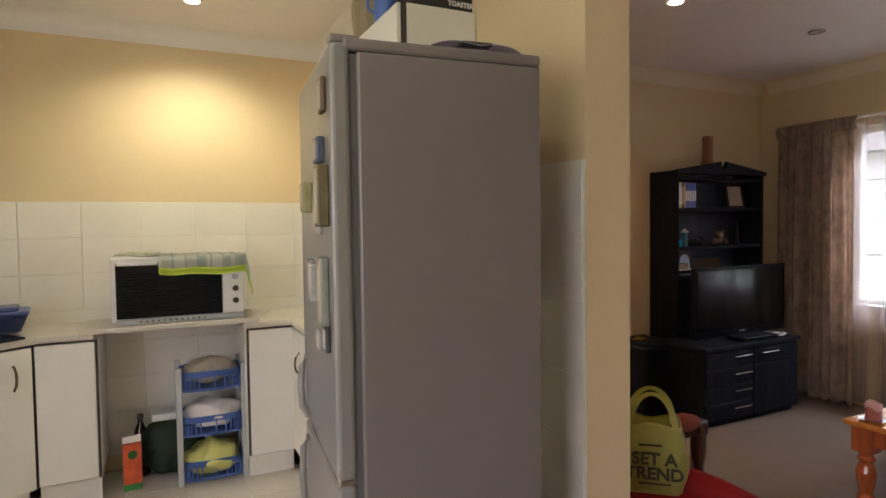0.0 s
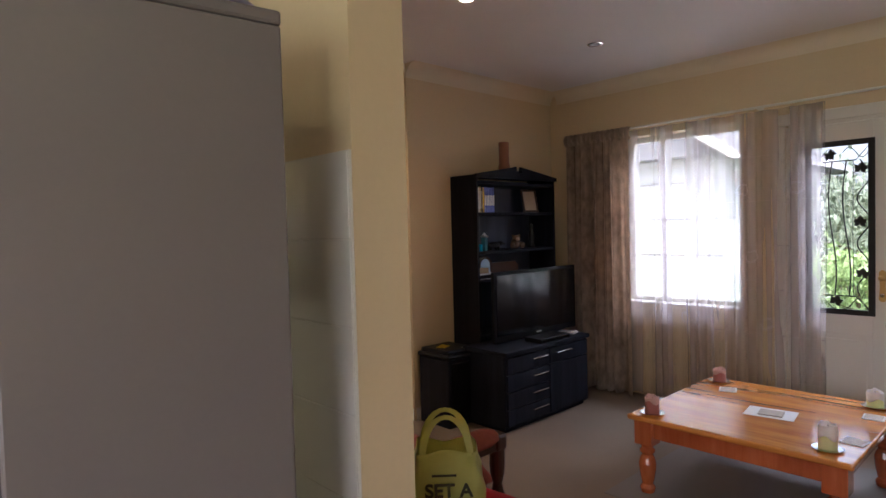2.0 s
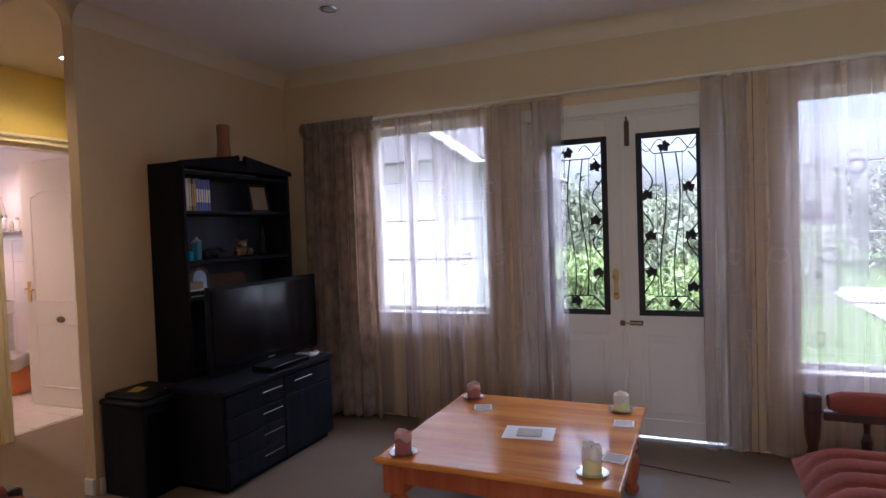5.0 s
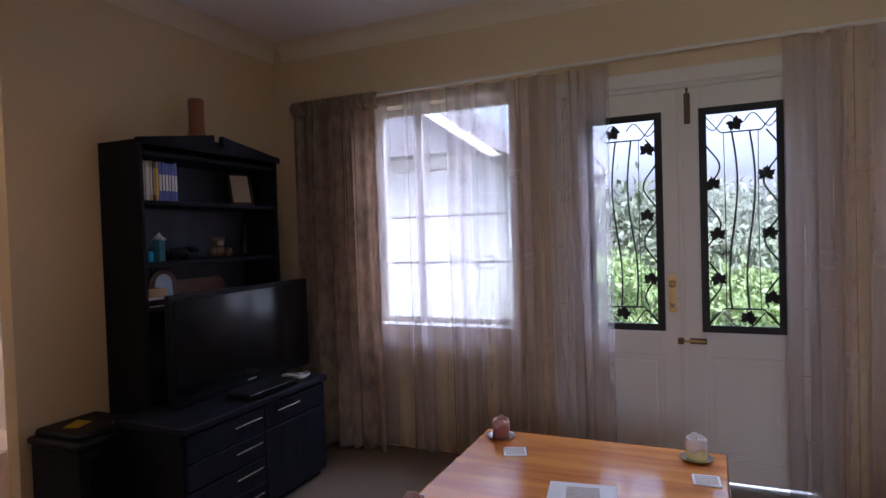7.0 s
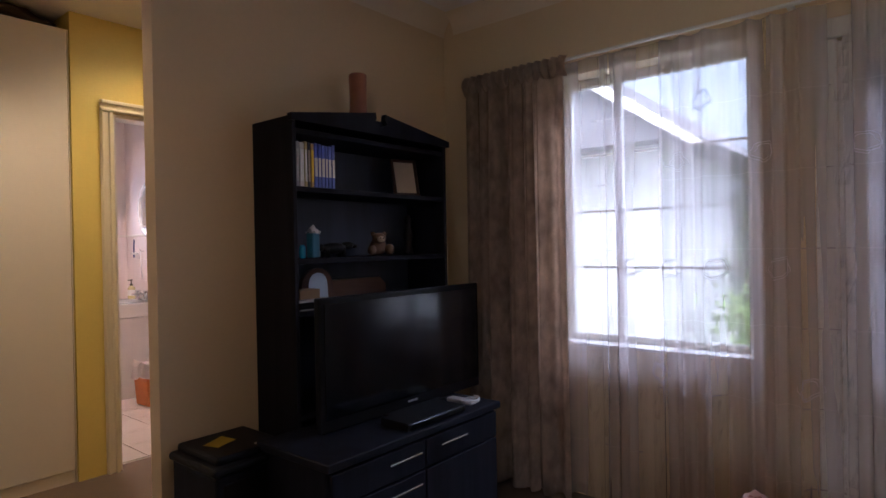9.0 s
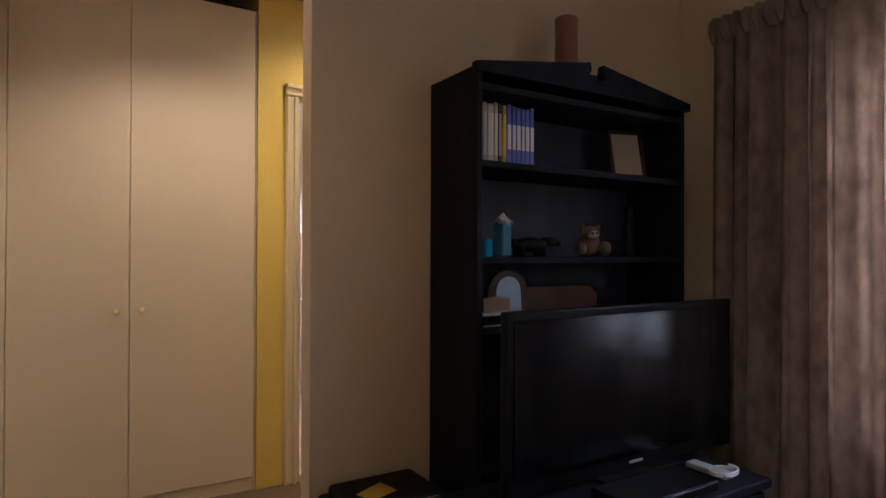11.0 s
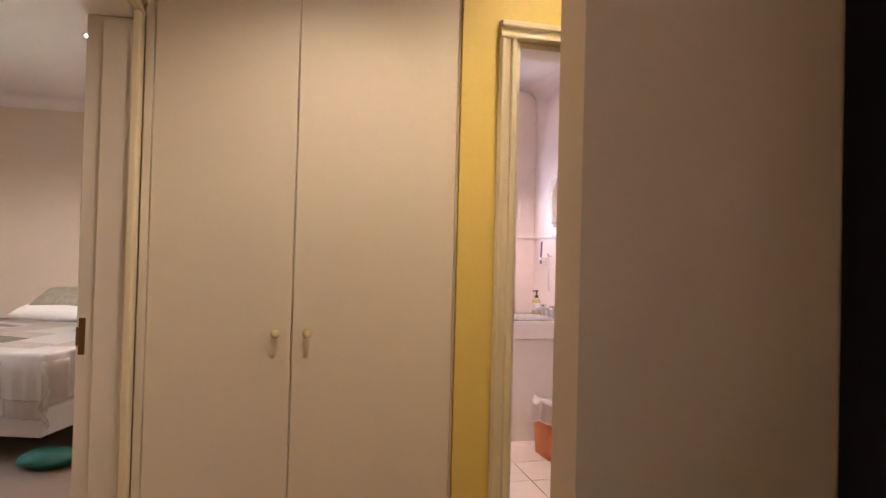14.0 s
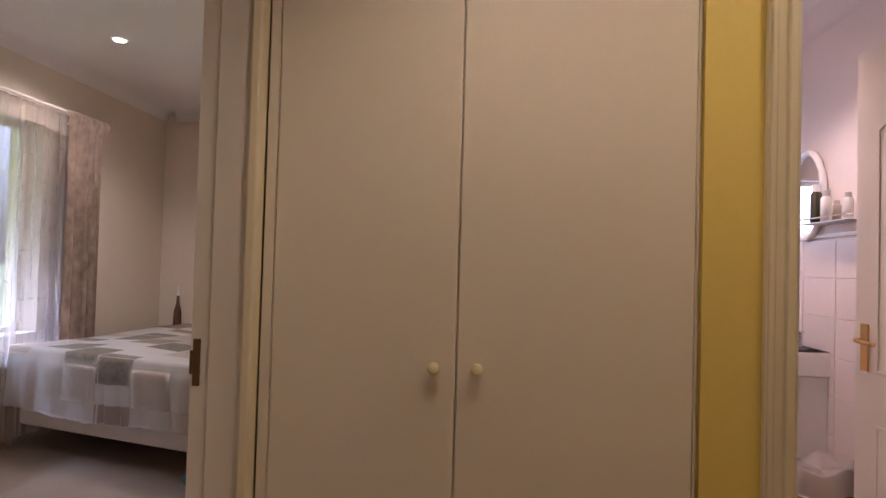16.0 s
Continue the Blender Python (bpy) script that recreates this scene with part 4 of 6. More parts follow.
plush = tagged(part("soft_toy", toy, [mat("tan_fur", (0.16, 0.10, 0.06), 0.9, size=160, grain=0.3, bump=0.8), mat("cream_fur", (0.42, 0.34, 0.24), 0.9, size=160, grain=0.3, bump=0.6), M_INK], None, "", True), "small tan and cream soft toy sitting on the shelf", "soft toy")
plush.matrix_world = pose(4.385, 3.76, 1.2365, 0, 0, -20)
statuette = thing("statuette", "slim dark carved statuette on the shelf", "statuette", 4.62, 3.78, 1.236)
part("carving", lathe([(0.03, 0), (0.028, 0.02), (0.018, 0.04), (0.026, 0.10), (0.014, 0.15), (0.02, 0.175), (0.012, 0.20), (0.003, 0.205)], 14), M_EBONY, statuette, smooth=True)
clock = thing("mantel_clock", "small arched brown frame with a pale glass face", "clock", 4.03, 3.79, 1.0205, -6)
clock.scale = (1.12, 1.0, 1.12)
arch = [(0.07 * math.cos(radians(a)), 0.08 + 0.07 * math.sin(radians(a))) for a in range(0, 181, 15)] + [(-0.075, 0), (0.075, 0)]
part("case", prism(arch, "y", -0.012, 0.015), wood("brown_wood", (0.06, 0.02, 0.01), (0.14, 0.06, 0.03), 0.4), clock)
part("face", prism([(0.62 * a * (1 - 1.6 * b * (0.1 - b) / 0.01 * 0.08), 0.018 + 0.76 * b) for a, b in arch], "y", -0.0155, -0.011), mat("pale_blue_glass", (0.55, 0.66, 0.80), 0.12), clock, "pale bluish glass face")
carton = thing("small_carton", "small kraft carton on the shelf", "box", 3.90, 3.70, 1.0655, 4)
part("carton", box((-0.055, -0.03, 0), (0.055, 0.04, 0.04), 0.002), mat("kraft_card", (0.30, 0.20, 0.11), 0.8, grain=0.1), carton)
carving = thing("carved_plaque", "long brown carved wooden plaque leaning in the unit", "plaque")
part("plaque", prism([(4.09, 1.021), (4.52, 1.021), (4.52, 1.09), (4.48, 1.125), (4.12, 1.125), (4.09, 1.09)], "y", 3.85, 3.88), wood("plaque_wood", (0.08, 0.03, 0.015), (0.16, 0.07, 0.03), 0.4), carving)
stb = thing("set_top_box", "flat black set-top box with a pale lid on the shelf", "set-top box")
part("case", box((3.835, 3.652, 1.0205), (4.0, 3.745, 1.054), 0.002), M_TV, stb)
part("lid", box((3.833, 3.65, 1.054), (4.002, 3.747, 1.065), 0.002), M_GREY, stb, "pale grey lid")
part("pale_line", box((3.837, 3.6495, 1.022), (3.998, 3.653, 1.027)), M_GREY, stb)

# coffee table
TX0, TX1, TY0, TY1, TZ = 3.385, 4.425, 1.19, 2.195, 0.42
table = thing("coffee_table", "low square varnished pine table with turned legs", "coffee table")
part("tabletop", box((TX0, TY0, TZ - 0.028), (TX1, TY1, TZ), 0.01, None, 3), M_PINE, table)
for lo, hi in (((TX0 + 0.06, TY0 + 0.05, 0.30), (TX1 - 0.06, TY0 + 0.075, TZ - 0.028)), ((TX0 + 0.06, TY1 - 0.075, 0.30), (TX1 - 0.06, TY1 - 0.05, TZ - 0.028)), ((TX0 + 0.05, TY0 + 0.06, 0.30), (TX0 + 0.075, TY1 - 0.06, TZ - 0.028)), ((TX1 - 0.075, TY0 + 0.06, 0.30), (TX1 - 0.05, TY1 - 0.06, TZ - 0.028))):
    part("apron", box(lo, hi, 0.003), M_PINE_LEG, table)
leg_profile = [(0.03, 0), (0.036, 0.012), (0.04, 0.03), (0.028, 0.05), (0.034, 0.075), (0.042, 0.12), (0.044, 0.16), (0.036, 0.19), (0.026, 0.205), (0.038, 0.218), (0.04, 0.228), (0.028, 0.24), (0.036, 0.255), (0.046, 0.262)]
for lx in (TX0 + 0.075, TX1 - 0.075):
    for ly in (TY0 + 0.075, TY1 - 0.075):
        bm = lathe(leg_profile, 20, at=(lx, ly, 0))
        box((lx - 0.048, ly - 0.048, 0.262), (lx + 0.048, ly + 0.048, TZ - 0.028), 0.004, bm, 2)
        part("leg", bm, M_PINE_LEG, table, smooth=False)


def table_candle(x, y, h, mat_, label, r=0.036):
    ob = thing("candle", label, "candle", x, y, TZ + 0.0005, group="candles on the coffee table")
    part("saucer", lathe([(0.03, 0), (0.056, 0.004), (0.062, 0.009), (0.055, 0.008), (0.02, 0.005)], 24), M_CHROME, ob, "shallow metal saucer")
    prof = [(r, 0.007), (r * 1.03, 0.015), (r, h * 0.6), (r * 0.98, h - 0.01), (r * 0.9, h), (r * 0.7, h - 0.008), (r * 0.25, h - 0.018)]
    bm = lathe(prof, 20)
    for v in bm.verts:
        if v.co.z > h - 0.012:
            v.co.z += 0.005 * math.sin(2 * math.atan2(v.co.y, v.co.x) + x * 9)
    part("wax", bm, mat_, ob, smooth=True)
    low = 0.55 if mat_ is M_CAND_Y else 0.76
    rim = lathe([(r * 1.035, h * low), (r * 1.04, h * (low + 0.12)), (r * 1.03, h - 0.006), (r * 0.97, h + 0.004), (r * 0.88, h + 0.003), (r * 0.8, h - 0.006)], 24)
    for v in rim.verts:
        a = math.atan2(v.co.y, v.co.x)
        if v.co.z > h - 0.01:
            v.co.z += 0.009 * max(0, math.sin(2 * a + x * 9)) + 0.003 * math.sin(7 * a)
        elif v.co.z < h * (low + 0.05):
            v.co.z += 0.012 * math.sin(3 * a + x * 5)
    part("melted_rim", rim, M_LINER if mat_ is M_CAND_Y else M_RIM, ob, "paler melted upper wax", smooth=True)
    part("wick", tube([(0, 0, h - 0.02), (0.002, 0, h + 0.004)], 0.0015), M_INK, ob)
    return ob


table_candle(TX0 + 0.085, TY1 - 0.10, 0.085, M_CAND_P, "short dusky pink pillar candle on a metal saucer")
table_candle(TX1 - 0.10, TY1 - 0.10, 0.075, M_CAND_P, "burnt-down dusky pink candle on a metal saucer")
table_candle(TX1 - 0.10, TY0 + 0.11, 0.08, M_CAND_Y, "pale yellow candle with a melted rim on a metal saucer", 0.038)
table_candle(TX0 + 0.12, TY0 + 0.12, 0.105, M_CAND_Y, "taller pale yellow candle with a domed top on a saucer", 0.036)


def coaster(x, y, rz, label):
    ob = thing("coaster", label, "coaster", x, y, TZ + 0.0005, rz, group="coasters on the coffee table")
    part("board", box((-0.047, -0.047, 0), (0.047, 0.047, 0.005), 0.002), M_PAPER, ob)
    part("picture", box((-0.038, -0.038, 0.0048), (0.038, 0.038, 0.0056)), M_CARD, ob)


coaster(4.17, 1.985, 20, "square printed coaster near the pink candle")
coaster(4.12, 1.265, 5, "square printed coaster near the pale candle")
coaster(3.68, 1.25, -8, "square printed coaster half behind the tall candle")
sheet_of_paper = thing("paper_sheet", "white sheet of paper under a card on the table", "paper", 3.87, 1.655, TZ + 0.0005, 8)
part("paper", box((-0.085, -0.115, 0), (0.085, 0.115, 0.0018), 0.0005), M_PAPER, sheet_of_paper)
leaflet = thing("leaflet", "small printed leaflet on the white paper", "leaflet", 3.86, 1.65, TZ + 0.0028, 10)
part("cover", box((-0.048, -0.056, 0), (0.048, 0.056, 0.006), 0.001), M_CARD, leaflet)


# rust corduroy suite
def turned_post(x, y, z0, h, bm=None):
    return lathe([(0.03, 0), (0.03, h * 0.1), (0.018, h * 0.18), (0.03, h * 0.35), (0.034, h * 0.5), (0.02, h * 0.62), (0.03, h * 0.7), (0.034, h * 0.78), (0.034, h * 0.98), (0.026, h)], 14, bm, (x, y, z0))


def padded_arm(ob, x0, x1, y, z):
    """A padded arm rail on a dark scalloped board with a front post and spindles."""
    n = 12
    def arm(u, v):
        a = 2 * math.pi * v
        end = 1 - 0.35 * max(0, abs(2 * u - 1) - 0.9) / 0.1
        return (x0 + (x1 - x0) * u, y + 0.052 * end * math.cos(a), z - 0.045 + 0.052 * end * math.sin(a) * (1 if math.sin(a) > 0 else 0.5))
    part("arm_pad", sheet(arm, n, 14), M_CORD, ob, smooth=True)
    bm = box((x0, y - 0.022, z - 0.10), (x1, y + 0.022, z - 0.06), 0.006, None, 2)
    part("arm_board", bm, M_MAHOG, ob)
    bm = turned_post(x1 + 0.02, y, 0, z - 0.05)
    box((x1 - 0.008, y - 0.034, z - 0.10), (x1 + 0.052, y + 0.034, z - 0.03), 0.012, bm, 2)
    part("arm_post", bm, M_MAHOG, ob, "turned dark wooden arm post")
    for k in range(3):
        part("spindle", lathe([(0.012, 0.33), (0.018, 0.38), (0.022, 0.42), (0.012, 0.45), (0.016, z - 0.09)], 10, at=(x0 + (k + 0.6) * (x1 - x0) / 3.4, y, 0)), M_MAHOG, ob)


def ribbed(lo, hi, ribs, along, puff=0.03):
    """A cushion with deep sewn ribs."""
    lo, hi = Vector(lo), Vector(hi)
    d = hi - lo
    other = 1 - along

    def top(u, v):
        p = [0, 0, 0]
        p[along] = lo[along] + d[along] * u
        p[other] = lo[other] + d[other] * v
        edge = min(1, 7 * min(u, 1 - u)) ** 0.5 * min(1, 7 * min(v, 1 - v)) ** 0.5
        p[2] = lo[2] + (d[2] - puff) * (0.35 + 0.65 * edge) + puff * abs(math.sin(math.pi * ribs * u)) ** 0.6 * edge
        return p

    bm = sheet(top, ribs * 6, 16)
    return bm


def armchair(x, y, label):
    """Faces +x. x, y: middle of its front."""
    ob = thing("armchair", label, "armchair", x, y, 0, group="rust corduroy suite")
    w = 0.30
    part("seat_frame", box((-0.84, -w, 0.16), (-0.03, w, 0.27), 0.01, None, 2), M_MAHOG, ob)
    bm = ribbed((-0.78, -w + 0.01, 0.26), (0.0, w - 0.01, 0.44), 6, 1)
    part("seat_cushion", bm, M_CORD, ob, smooth=True)
    back = ribbed((-0.02, -w + 0.01, 0), (0.55, w - 0.01, 0.16), 6, 1)
    back.transform(Matrix(((-0.2, 0, 0.98, -0.82), (0, -1, 0, 0), (0.98, 0, 0.2, 0.36), (0, 0, 0, 1))))
    part("back_cushion", back, M_CORD, ob, smooth=True)
    part("back_frame", box((-0.93, -w, 0.10), (-0.88, w, 0.86), 0.015, None, 2), M_MAHOG, ob)
    for s in (-1, 1):
        padded_arm(ob, -0.82, -0.07, s * (w + 0.03), 0.57)
        part("back_leg", box((-0.92, s * (w + 0.01) - 0.025, 0), (-0.86, s * (w + 0.01) + 0.025, 0.5), 0.006), M_MAHOG, ob)
    return ob


armchair(2.50, 2.60, "rust corduroy armchair with dark turned wooden arm posts")
armchair(2.53, 3.42, "rust corduroy armchair with dark turned posts near the hall")

sofa = thing("sofa", "rust corduroy sofa with ribbed cushions and dark turned wood", "sofa", group="rust corduroy suite")
part("seat_frame", box((2.72, -0.30, 0.14), (4.24, 0.52, 0.26), 0.01, None, 2), M_MAHOG, sofa)
part("seat_cushion", ribbed((2.75, -0.25, 0.25), (4.23, 0.57, 0.44), 11, 0, 0.045), M_CORD, sofa, smooth=True)
bk = ribbed((2.75, -0.02, 0), (4.23, 0.5, 0.18), 11, 0, 0.04)
bk.transform(Matrix(((-1, 0, 0, 6.98), (0, -0.2, 0.98, -0.30), (0, 0.98, 0.2, 0.38), (0, 0, 0, 1))))
part("back_cushion", bk, M_CORD, sofa, smooth=True)
part("back_frame", box((2.72, -0.40, 0.1), (4.24, -0.34, 0.86), 0.015, None, 2), M_MAHOG, sofa)
for sx in (2.70, 4.27):
    pad = sheet(lambda u, v, sx=sx: (sx + 0.05 * math.cos(6.2832 * v), -0.32 + 0.74 * u, 0.555 + 0.05 * (1 - 0.4 * max(0, abs(2 * u - 1) - 0.85) / 0.15) * math.sin(6.2832 * v)), 14, 14)
    part("arm_pad", pad, M_CORD, sofa, smooth=True)
    part("arm_board", box((sx - 0.022, -0.32, 0.475), (sx + 0.022, 0.44, 0.515), 0.006, None, 2), M_MAHOG, sofa)
    bm = turned_post(sx, 0.48, 0, 0.56)
    box((sx - 0.035, 0.446, 0.50), (sx + 0.035, 0.514, 0.59), 0.012, bm, 2)
    part("arm_post", bm, M_MAHOG, sofa, "turned dark wooden arm post")
    for k in range(3):
        part("spindle", lathe([(0.012, 0.26), (0.018, 0.34), (0.024, 0.40), (0.012, 0.43), (0.016, 0.48)], 10, at=(sx, -0.12 + 0.2 * k, 0)), M_MAHOG, sofa)
    part("back_leg", box((sx - 0.03, -0.39, 0), (sx + 0.03, -0.33, 0.55), 0.006), M_MAHOG, sofa)


def cushion(name, label, m, w, h, t, material):
    def skin(sgn):
        def fn(u, v):
            a, b = 2 * u - 1, 2 * v - 1
            bulge = ((1 - a ** 4) * (1 - b ** 4)) ** 0.5
            pinch = 1 - 0.06 * (1 - abs(a)) * abs(b) - 0.06 * (1 - abs(b)) * abs(a)
            return (w / 2 * a * pinch, h / 2 * b * pinch, sgn * t / 2 * bulge)
        return fn
    bm = sheet(skin(1), 14, 14)
    other = sheet(skin(-1), 14, 14)
    me = bpy.data.meshes.new("half")
    other.to_mesh(me)
    other.free()
    bm.from_mesh(me)
    bpy.data.meshes.remove(me)
    bmesh.ops.remove_doubles(bm, verts=bm.verts, dist=1e-4)
    ob = thing(name, label, "cushion")
    ob.matrix_world = m
    part("cover", bm, material, ob, smooth=True)
    return ob


cushion("cushion", "bright red cushion propped on the sofa", pose(3.90, 0.02, 0.62, 70, 0, 8), 0.42, 0.42, 0.14, M_RED)

# red covered stool with a shopping bag
stool = thing("footstool", "low footstool covered with a bright red cloth", "footstool")
def red_top(u, v):
    a, b = 2 * u - 1, 2 * v - 1
    e = max(abs(a), abs(b))
    drop = 0.0 if e < 0.9 else 0.5 * (e - 0.9) ** 2 * 10
    return (1.95 + 0.30 * a, 1.975 + 0.245 * b, 0.425 - drop + 0.004 * math.sin(9 * a + 4 * b))
part("cloth_top", sheet(red_top, 20, 20, 0.004), M_RED, stool, smooth=True)
part("body", box((1.655, 1.735, 0.06), (2.245, 2.215, 0.405), 0.015, None, 2), M_RED, stool)
for lx in (1.70, 2.20):
    for ly in (1.78, 2.17):
        part("leg", lathe([(0.02, 0), (0.026, 0.03), (0.024, 0.065)], 12, at=(lx, ly, 0)), M_MAHOG, stool)
bag = thing("shopping_bag", "yellow-green plastic shopping bag with dark lettering", "shopping bag", 1.95, 2.05, 0.427, -42)
def bag_skin(u, v):
    a = 2 * math.pi * u
    s = 0.9 + 0.14 * math.sin(math.pi * min(1, v * 1.25)) - 0.28 * max(0, v - 0.72)
    p = 4
    c, d = math.cos(a), math.sin(a)
    r = (abs(c) ** p + abs(d) ** p) ** (-1 / p)
    crease = 1 + 0.03 * math.sin(5 * a + 8 * v) + 0.02 * math.sin(11 * a - 13 * v)
    return (0.122 * r * c * s * crease, 0.092 * r * d * s * crease, 0.25 * v + 0.012 * math.sin(3 * a) * v)
part("sack", sheet(bag_skin, 48, 20, 0.0015), M_BAG, bag, smooth=True)
for s in (-1, 1):
    pts = [(0.08 * math.cos(math.pi * k / 14), s * 0.06 * (1 - 0.3 * math.sin(math.pi * k / 14)), 0.23 + 0.13 * math.sin(math.pi * k / 14)) for k in range(15)]
    bm = bmesh.new()
    rows_ = [[bm.verts.new((p[0] * q, p[1], p[2] - (1 - q) * 0.06)) for q in (1.12, 0.86)] for p in pts]
    for r0, r1 in zip(rows_, rows_[1:]):
        bm.faces.new((r0[0], r0[1], r1[1], r1[0]))
    bmesh.ops.solidify(bm, geom=bm.faces[:], thickness=0.003)
    part("handle_loop", bm, M_BAG, bag)
def text_part(name, body, size, m, material, parent, depth=0.001):
    cu = bpy.data.curves.new(name, "FONT")
    cu.body, cu.size, cu.extrude, cu.align_x, cu.offset = body, size, depth, "CENTER", 0.03 * size
    tmp = new(name, cu)
    dg = bpy.context.evaluated_depsgraph_get()
    me = bpy.data.meshes.new_from_object(tmp.evaluated_get(dg))
    bpy.data.objects.remove(tmp)
    me.materials.clear()
    me.materials.append(material)
    ob = new(name, me)
    ob.parent = parent
    ob.matrix_local = m
    return ob
text_part("lettering", "SET A", 0.062, pose(0.004, -0.1065, 0.118, 90, 0, 0), M_INK, bag)
text_part("lettering", "TREND", 0.062, pose(0.004, -0.1065, 0.064, 90, 0, 0), M_INK, bag)
part("small_print", box((-0.05, -0.1075, 0.185), (0.03, -0.103, 0.191)), M_INK, bag)
part("small_print", box((-0.05, -0.1075, 0.045), (0.06, -0.103, 0.050)), M_INK, bag)
cushion("cushion", "pale grey cushion on the rust armchair", pose(2.02, 2.62, 0.52, 38, 0, 70), 0.38, 0.36, 0.14, M_LINER)
structure("rug", box((3.29, 1.12, 0.0), (4.56, 2.28, 0.006), 0.003), mat("grey_rug", (0.20, 0.17, 0.145), 0.95, size=300, grain=0.2, bump=0.8), "flat grey rug under the coffee table", "rug")


structure("trim_carpet_seam", tube([(4.742, 1.36, 0.001), (4.69, 1.12, 0.001), (4.62, 0.80, 0.001)], 0.005, 6), mat("seam_tape", (0.13, 0.06, 0.035), 0.8, size=90, grain=0.2), "thin dark seam line in the carpet", "carpet seam")


# ---- kitchen ----
fridge = thing("fridge_freezer", "tall silver-grey fridge-freezer with magnets on its door", "fridge", 0.634, 1.672, 0, -5.5)
FW, FD, FH = 0.55, 0.522, 1.838
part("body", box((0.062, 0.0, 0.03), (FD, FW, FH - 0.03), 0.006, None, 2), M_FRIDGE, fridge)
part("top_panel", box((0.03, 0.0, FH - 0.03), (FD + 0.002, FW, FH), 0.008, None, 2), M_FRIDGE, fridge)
part("gasket", box((0.044, 0.008, 0.06), (0.062, FW - 0.008, FH - 0.035)), M_GASKET, fridge)
fd1 = part("upper_door", box((0.0, 0.0, 0.845), (0.046, FW, FH - 0.012), 0.012, None, 3), M_FRIDGE_DOOR, fridge)
fd2 = part("lower_door", box((0.0, 0.0, 0.06), (0.046, FW, 0.83), 0.012, None, 3), M_FRIDGE_DOOR, fridge)
for d, z0, z1 in ((fd1, 0.86, 1.04), (fd2, 0.56, 0.80)):
    part("handle", tube([(-0.002, 0.47, z0), (-0.018, 0.47, z0 + 0.03), (-0.022, 0.47, (z0 + z1) / 2), (-0.018, 0.47, z1 - 0.03), (-0.002, 0.47, z1)], 0.010, 8), M_FRIDGE_DOOR, d)
part("hinge", box((0.006, 0.01, 0.83), (0.055, 0.045, 0.845), 0.003), M_CHROME, fridge)
part("hinge_cover", box((0.004, 0.005, FH - 0.012), (0.07, 0.05, FH + 0.006), 0.004, None, 2), M_FRIDGE, fridge)
for lx in (0.10, 0.48):
    for ly in (0.05, 0.5):
        part("foot", lathe([(0.02, 0), (0.018, 0.03)], 10, at=(lx, ly, 0)), M_GASKET, fridge)
rnd = random.Random(9)
FM = pose(0.634, 1.672, 0, 0, 0, -5.5)
for i, (my, mz, w, h, c) in enumerate(((0.05, 1.72, 0.05, 0.08, (0.2, 0.12, 0.07)), (0.09, 1.60, 0.06, 0.06, (0.12, 0.14, 0.2)), (0.04, 1.49, 0.06, 0.14, (0.22, 0.17, 0.08)), (0.16, 1.45, 0.07, 0.10, (0.6, 0.56, 0.5)), (0.06, 1.27, 0.06, 0.16, (0.35, 0.35, 0.3)), (0.19, 1.28, 0.06, 0.09, (0.62, 0.6, 0.55)), (0.05, 1.16, 0.05, 0.06, (0.07, 0.07, 0.08)), (0.11, 1.15, 0.05, 0.05, (0.4, 0.4, 0.4)), (0.30, 1.5, 0.06, 0.08, (0.5, 0.45, 0.2)), (0.3, 1.3, 0.07, 0.07, (0.35, 0.32, 0.3)))):
    p = FM @ Vector((-0.0005, my + 0.02, mz))
    mg = thing("fridge_magnet", "small printed magnet stuck on the fridge door", "magnet", *p, -5.5, group="magnets on the fridge door")
    deep = 0.012 + 0.007 * (i % 3)
    part("plaque", box((-deep, -w / 2, -h / 2), (0, w / 2, h / 2), 0.004, None, 2), mat("magnet_%s" % "abcdefghij"[i], tuple(0.6 * q for q in c), 0.5, size=60, grain=0.2, wear=0.3, wear_size=40), mg)
    part("picture", box((-deep - 0.0012, -w / 2 + 0.008, -h / 2 + 0.008), (-deep + 0.0005, w / 2 - 0.008, h / 2 - 0.008)), M_CARD, mg)
tray = thing("plastic_tray", "pale lilac plastic tray with a slot handle on the fridge", "tray", 0.662, 1.672, FH + 0.001, -5.5)
def tray_top(u, v):
    a, b = 2 * u - 1, 2 * v - 1
    e = max(abs(a), abs(b))
    return (0.34 + 0.145 * a * (1 - 0.08 * b * b), 0.20 + 0.18 * b * (1 - 0.08 * a * a), 0.034 - 0.032 * max(0, (abs(a) - 0.3) / 0.7) ** 2 - 0.02 * max(0, (abs(b) - 0.75) / 0.25) ** 2 * (1 - abs(a)))
part("shell", sheet(tray_top, 18, 18, 0.004), M_LILAC, tray, smooth=True)
part("slot", box((0.30, 0.026, 0.018), (0.38, 0.06, 0.026), 0.003, None, 2), M_GASKET, tray)
wcab = thing("wall_cupboard", "white wall cupboard with dark edging above the fridge", "cupboard")
part("body", box((1.09, 2.33, 1.70), (1.368, 3.37, 2.20), 0.003), M_CAB, wcab)
part("edging", box((1.075, 2.328, 1.70), (1.09, 3.37, 2.202)), M_CAB_EDGE, wcab)
for k in range(2):
    part("cupboard_door", box((1.057, 2.335 + 0.52 * k, 1.705), (1.074, 2.335 + 0.52 * k + 0.51, 2.198), 0.003), M_CAB, wcab)
toaster = thing("toaster_box", "black cardboard toaster carton on the wall cupboard", "carton", 1.23, 2.42, 2.2015, 2)
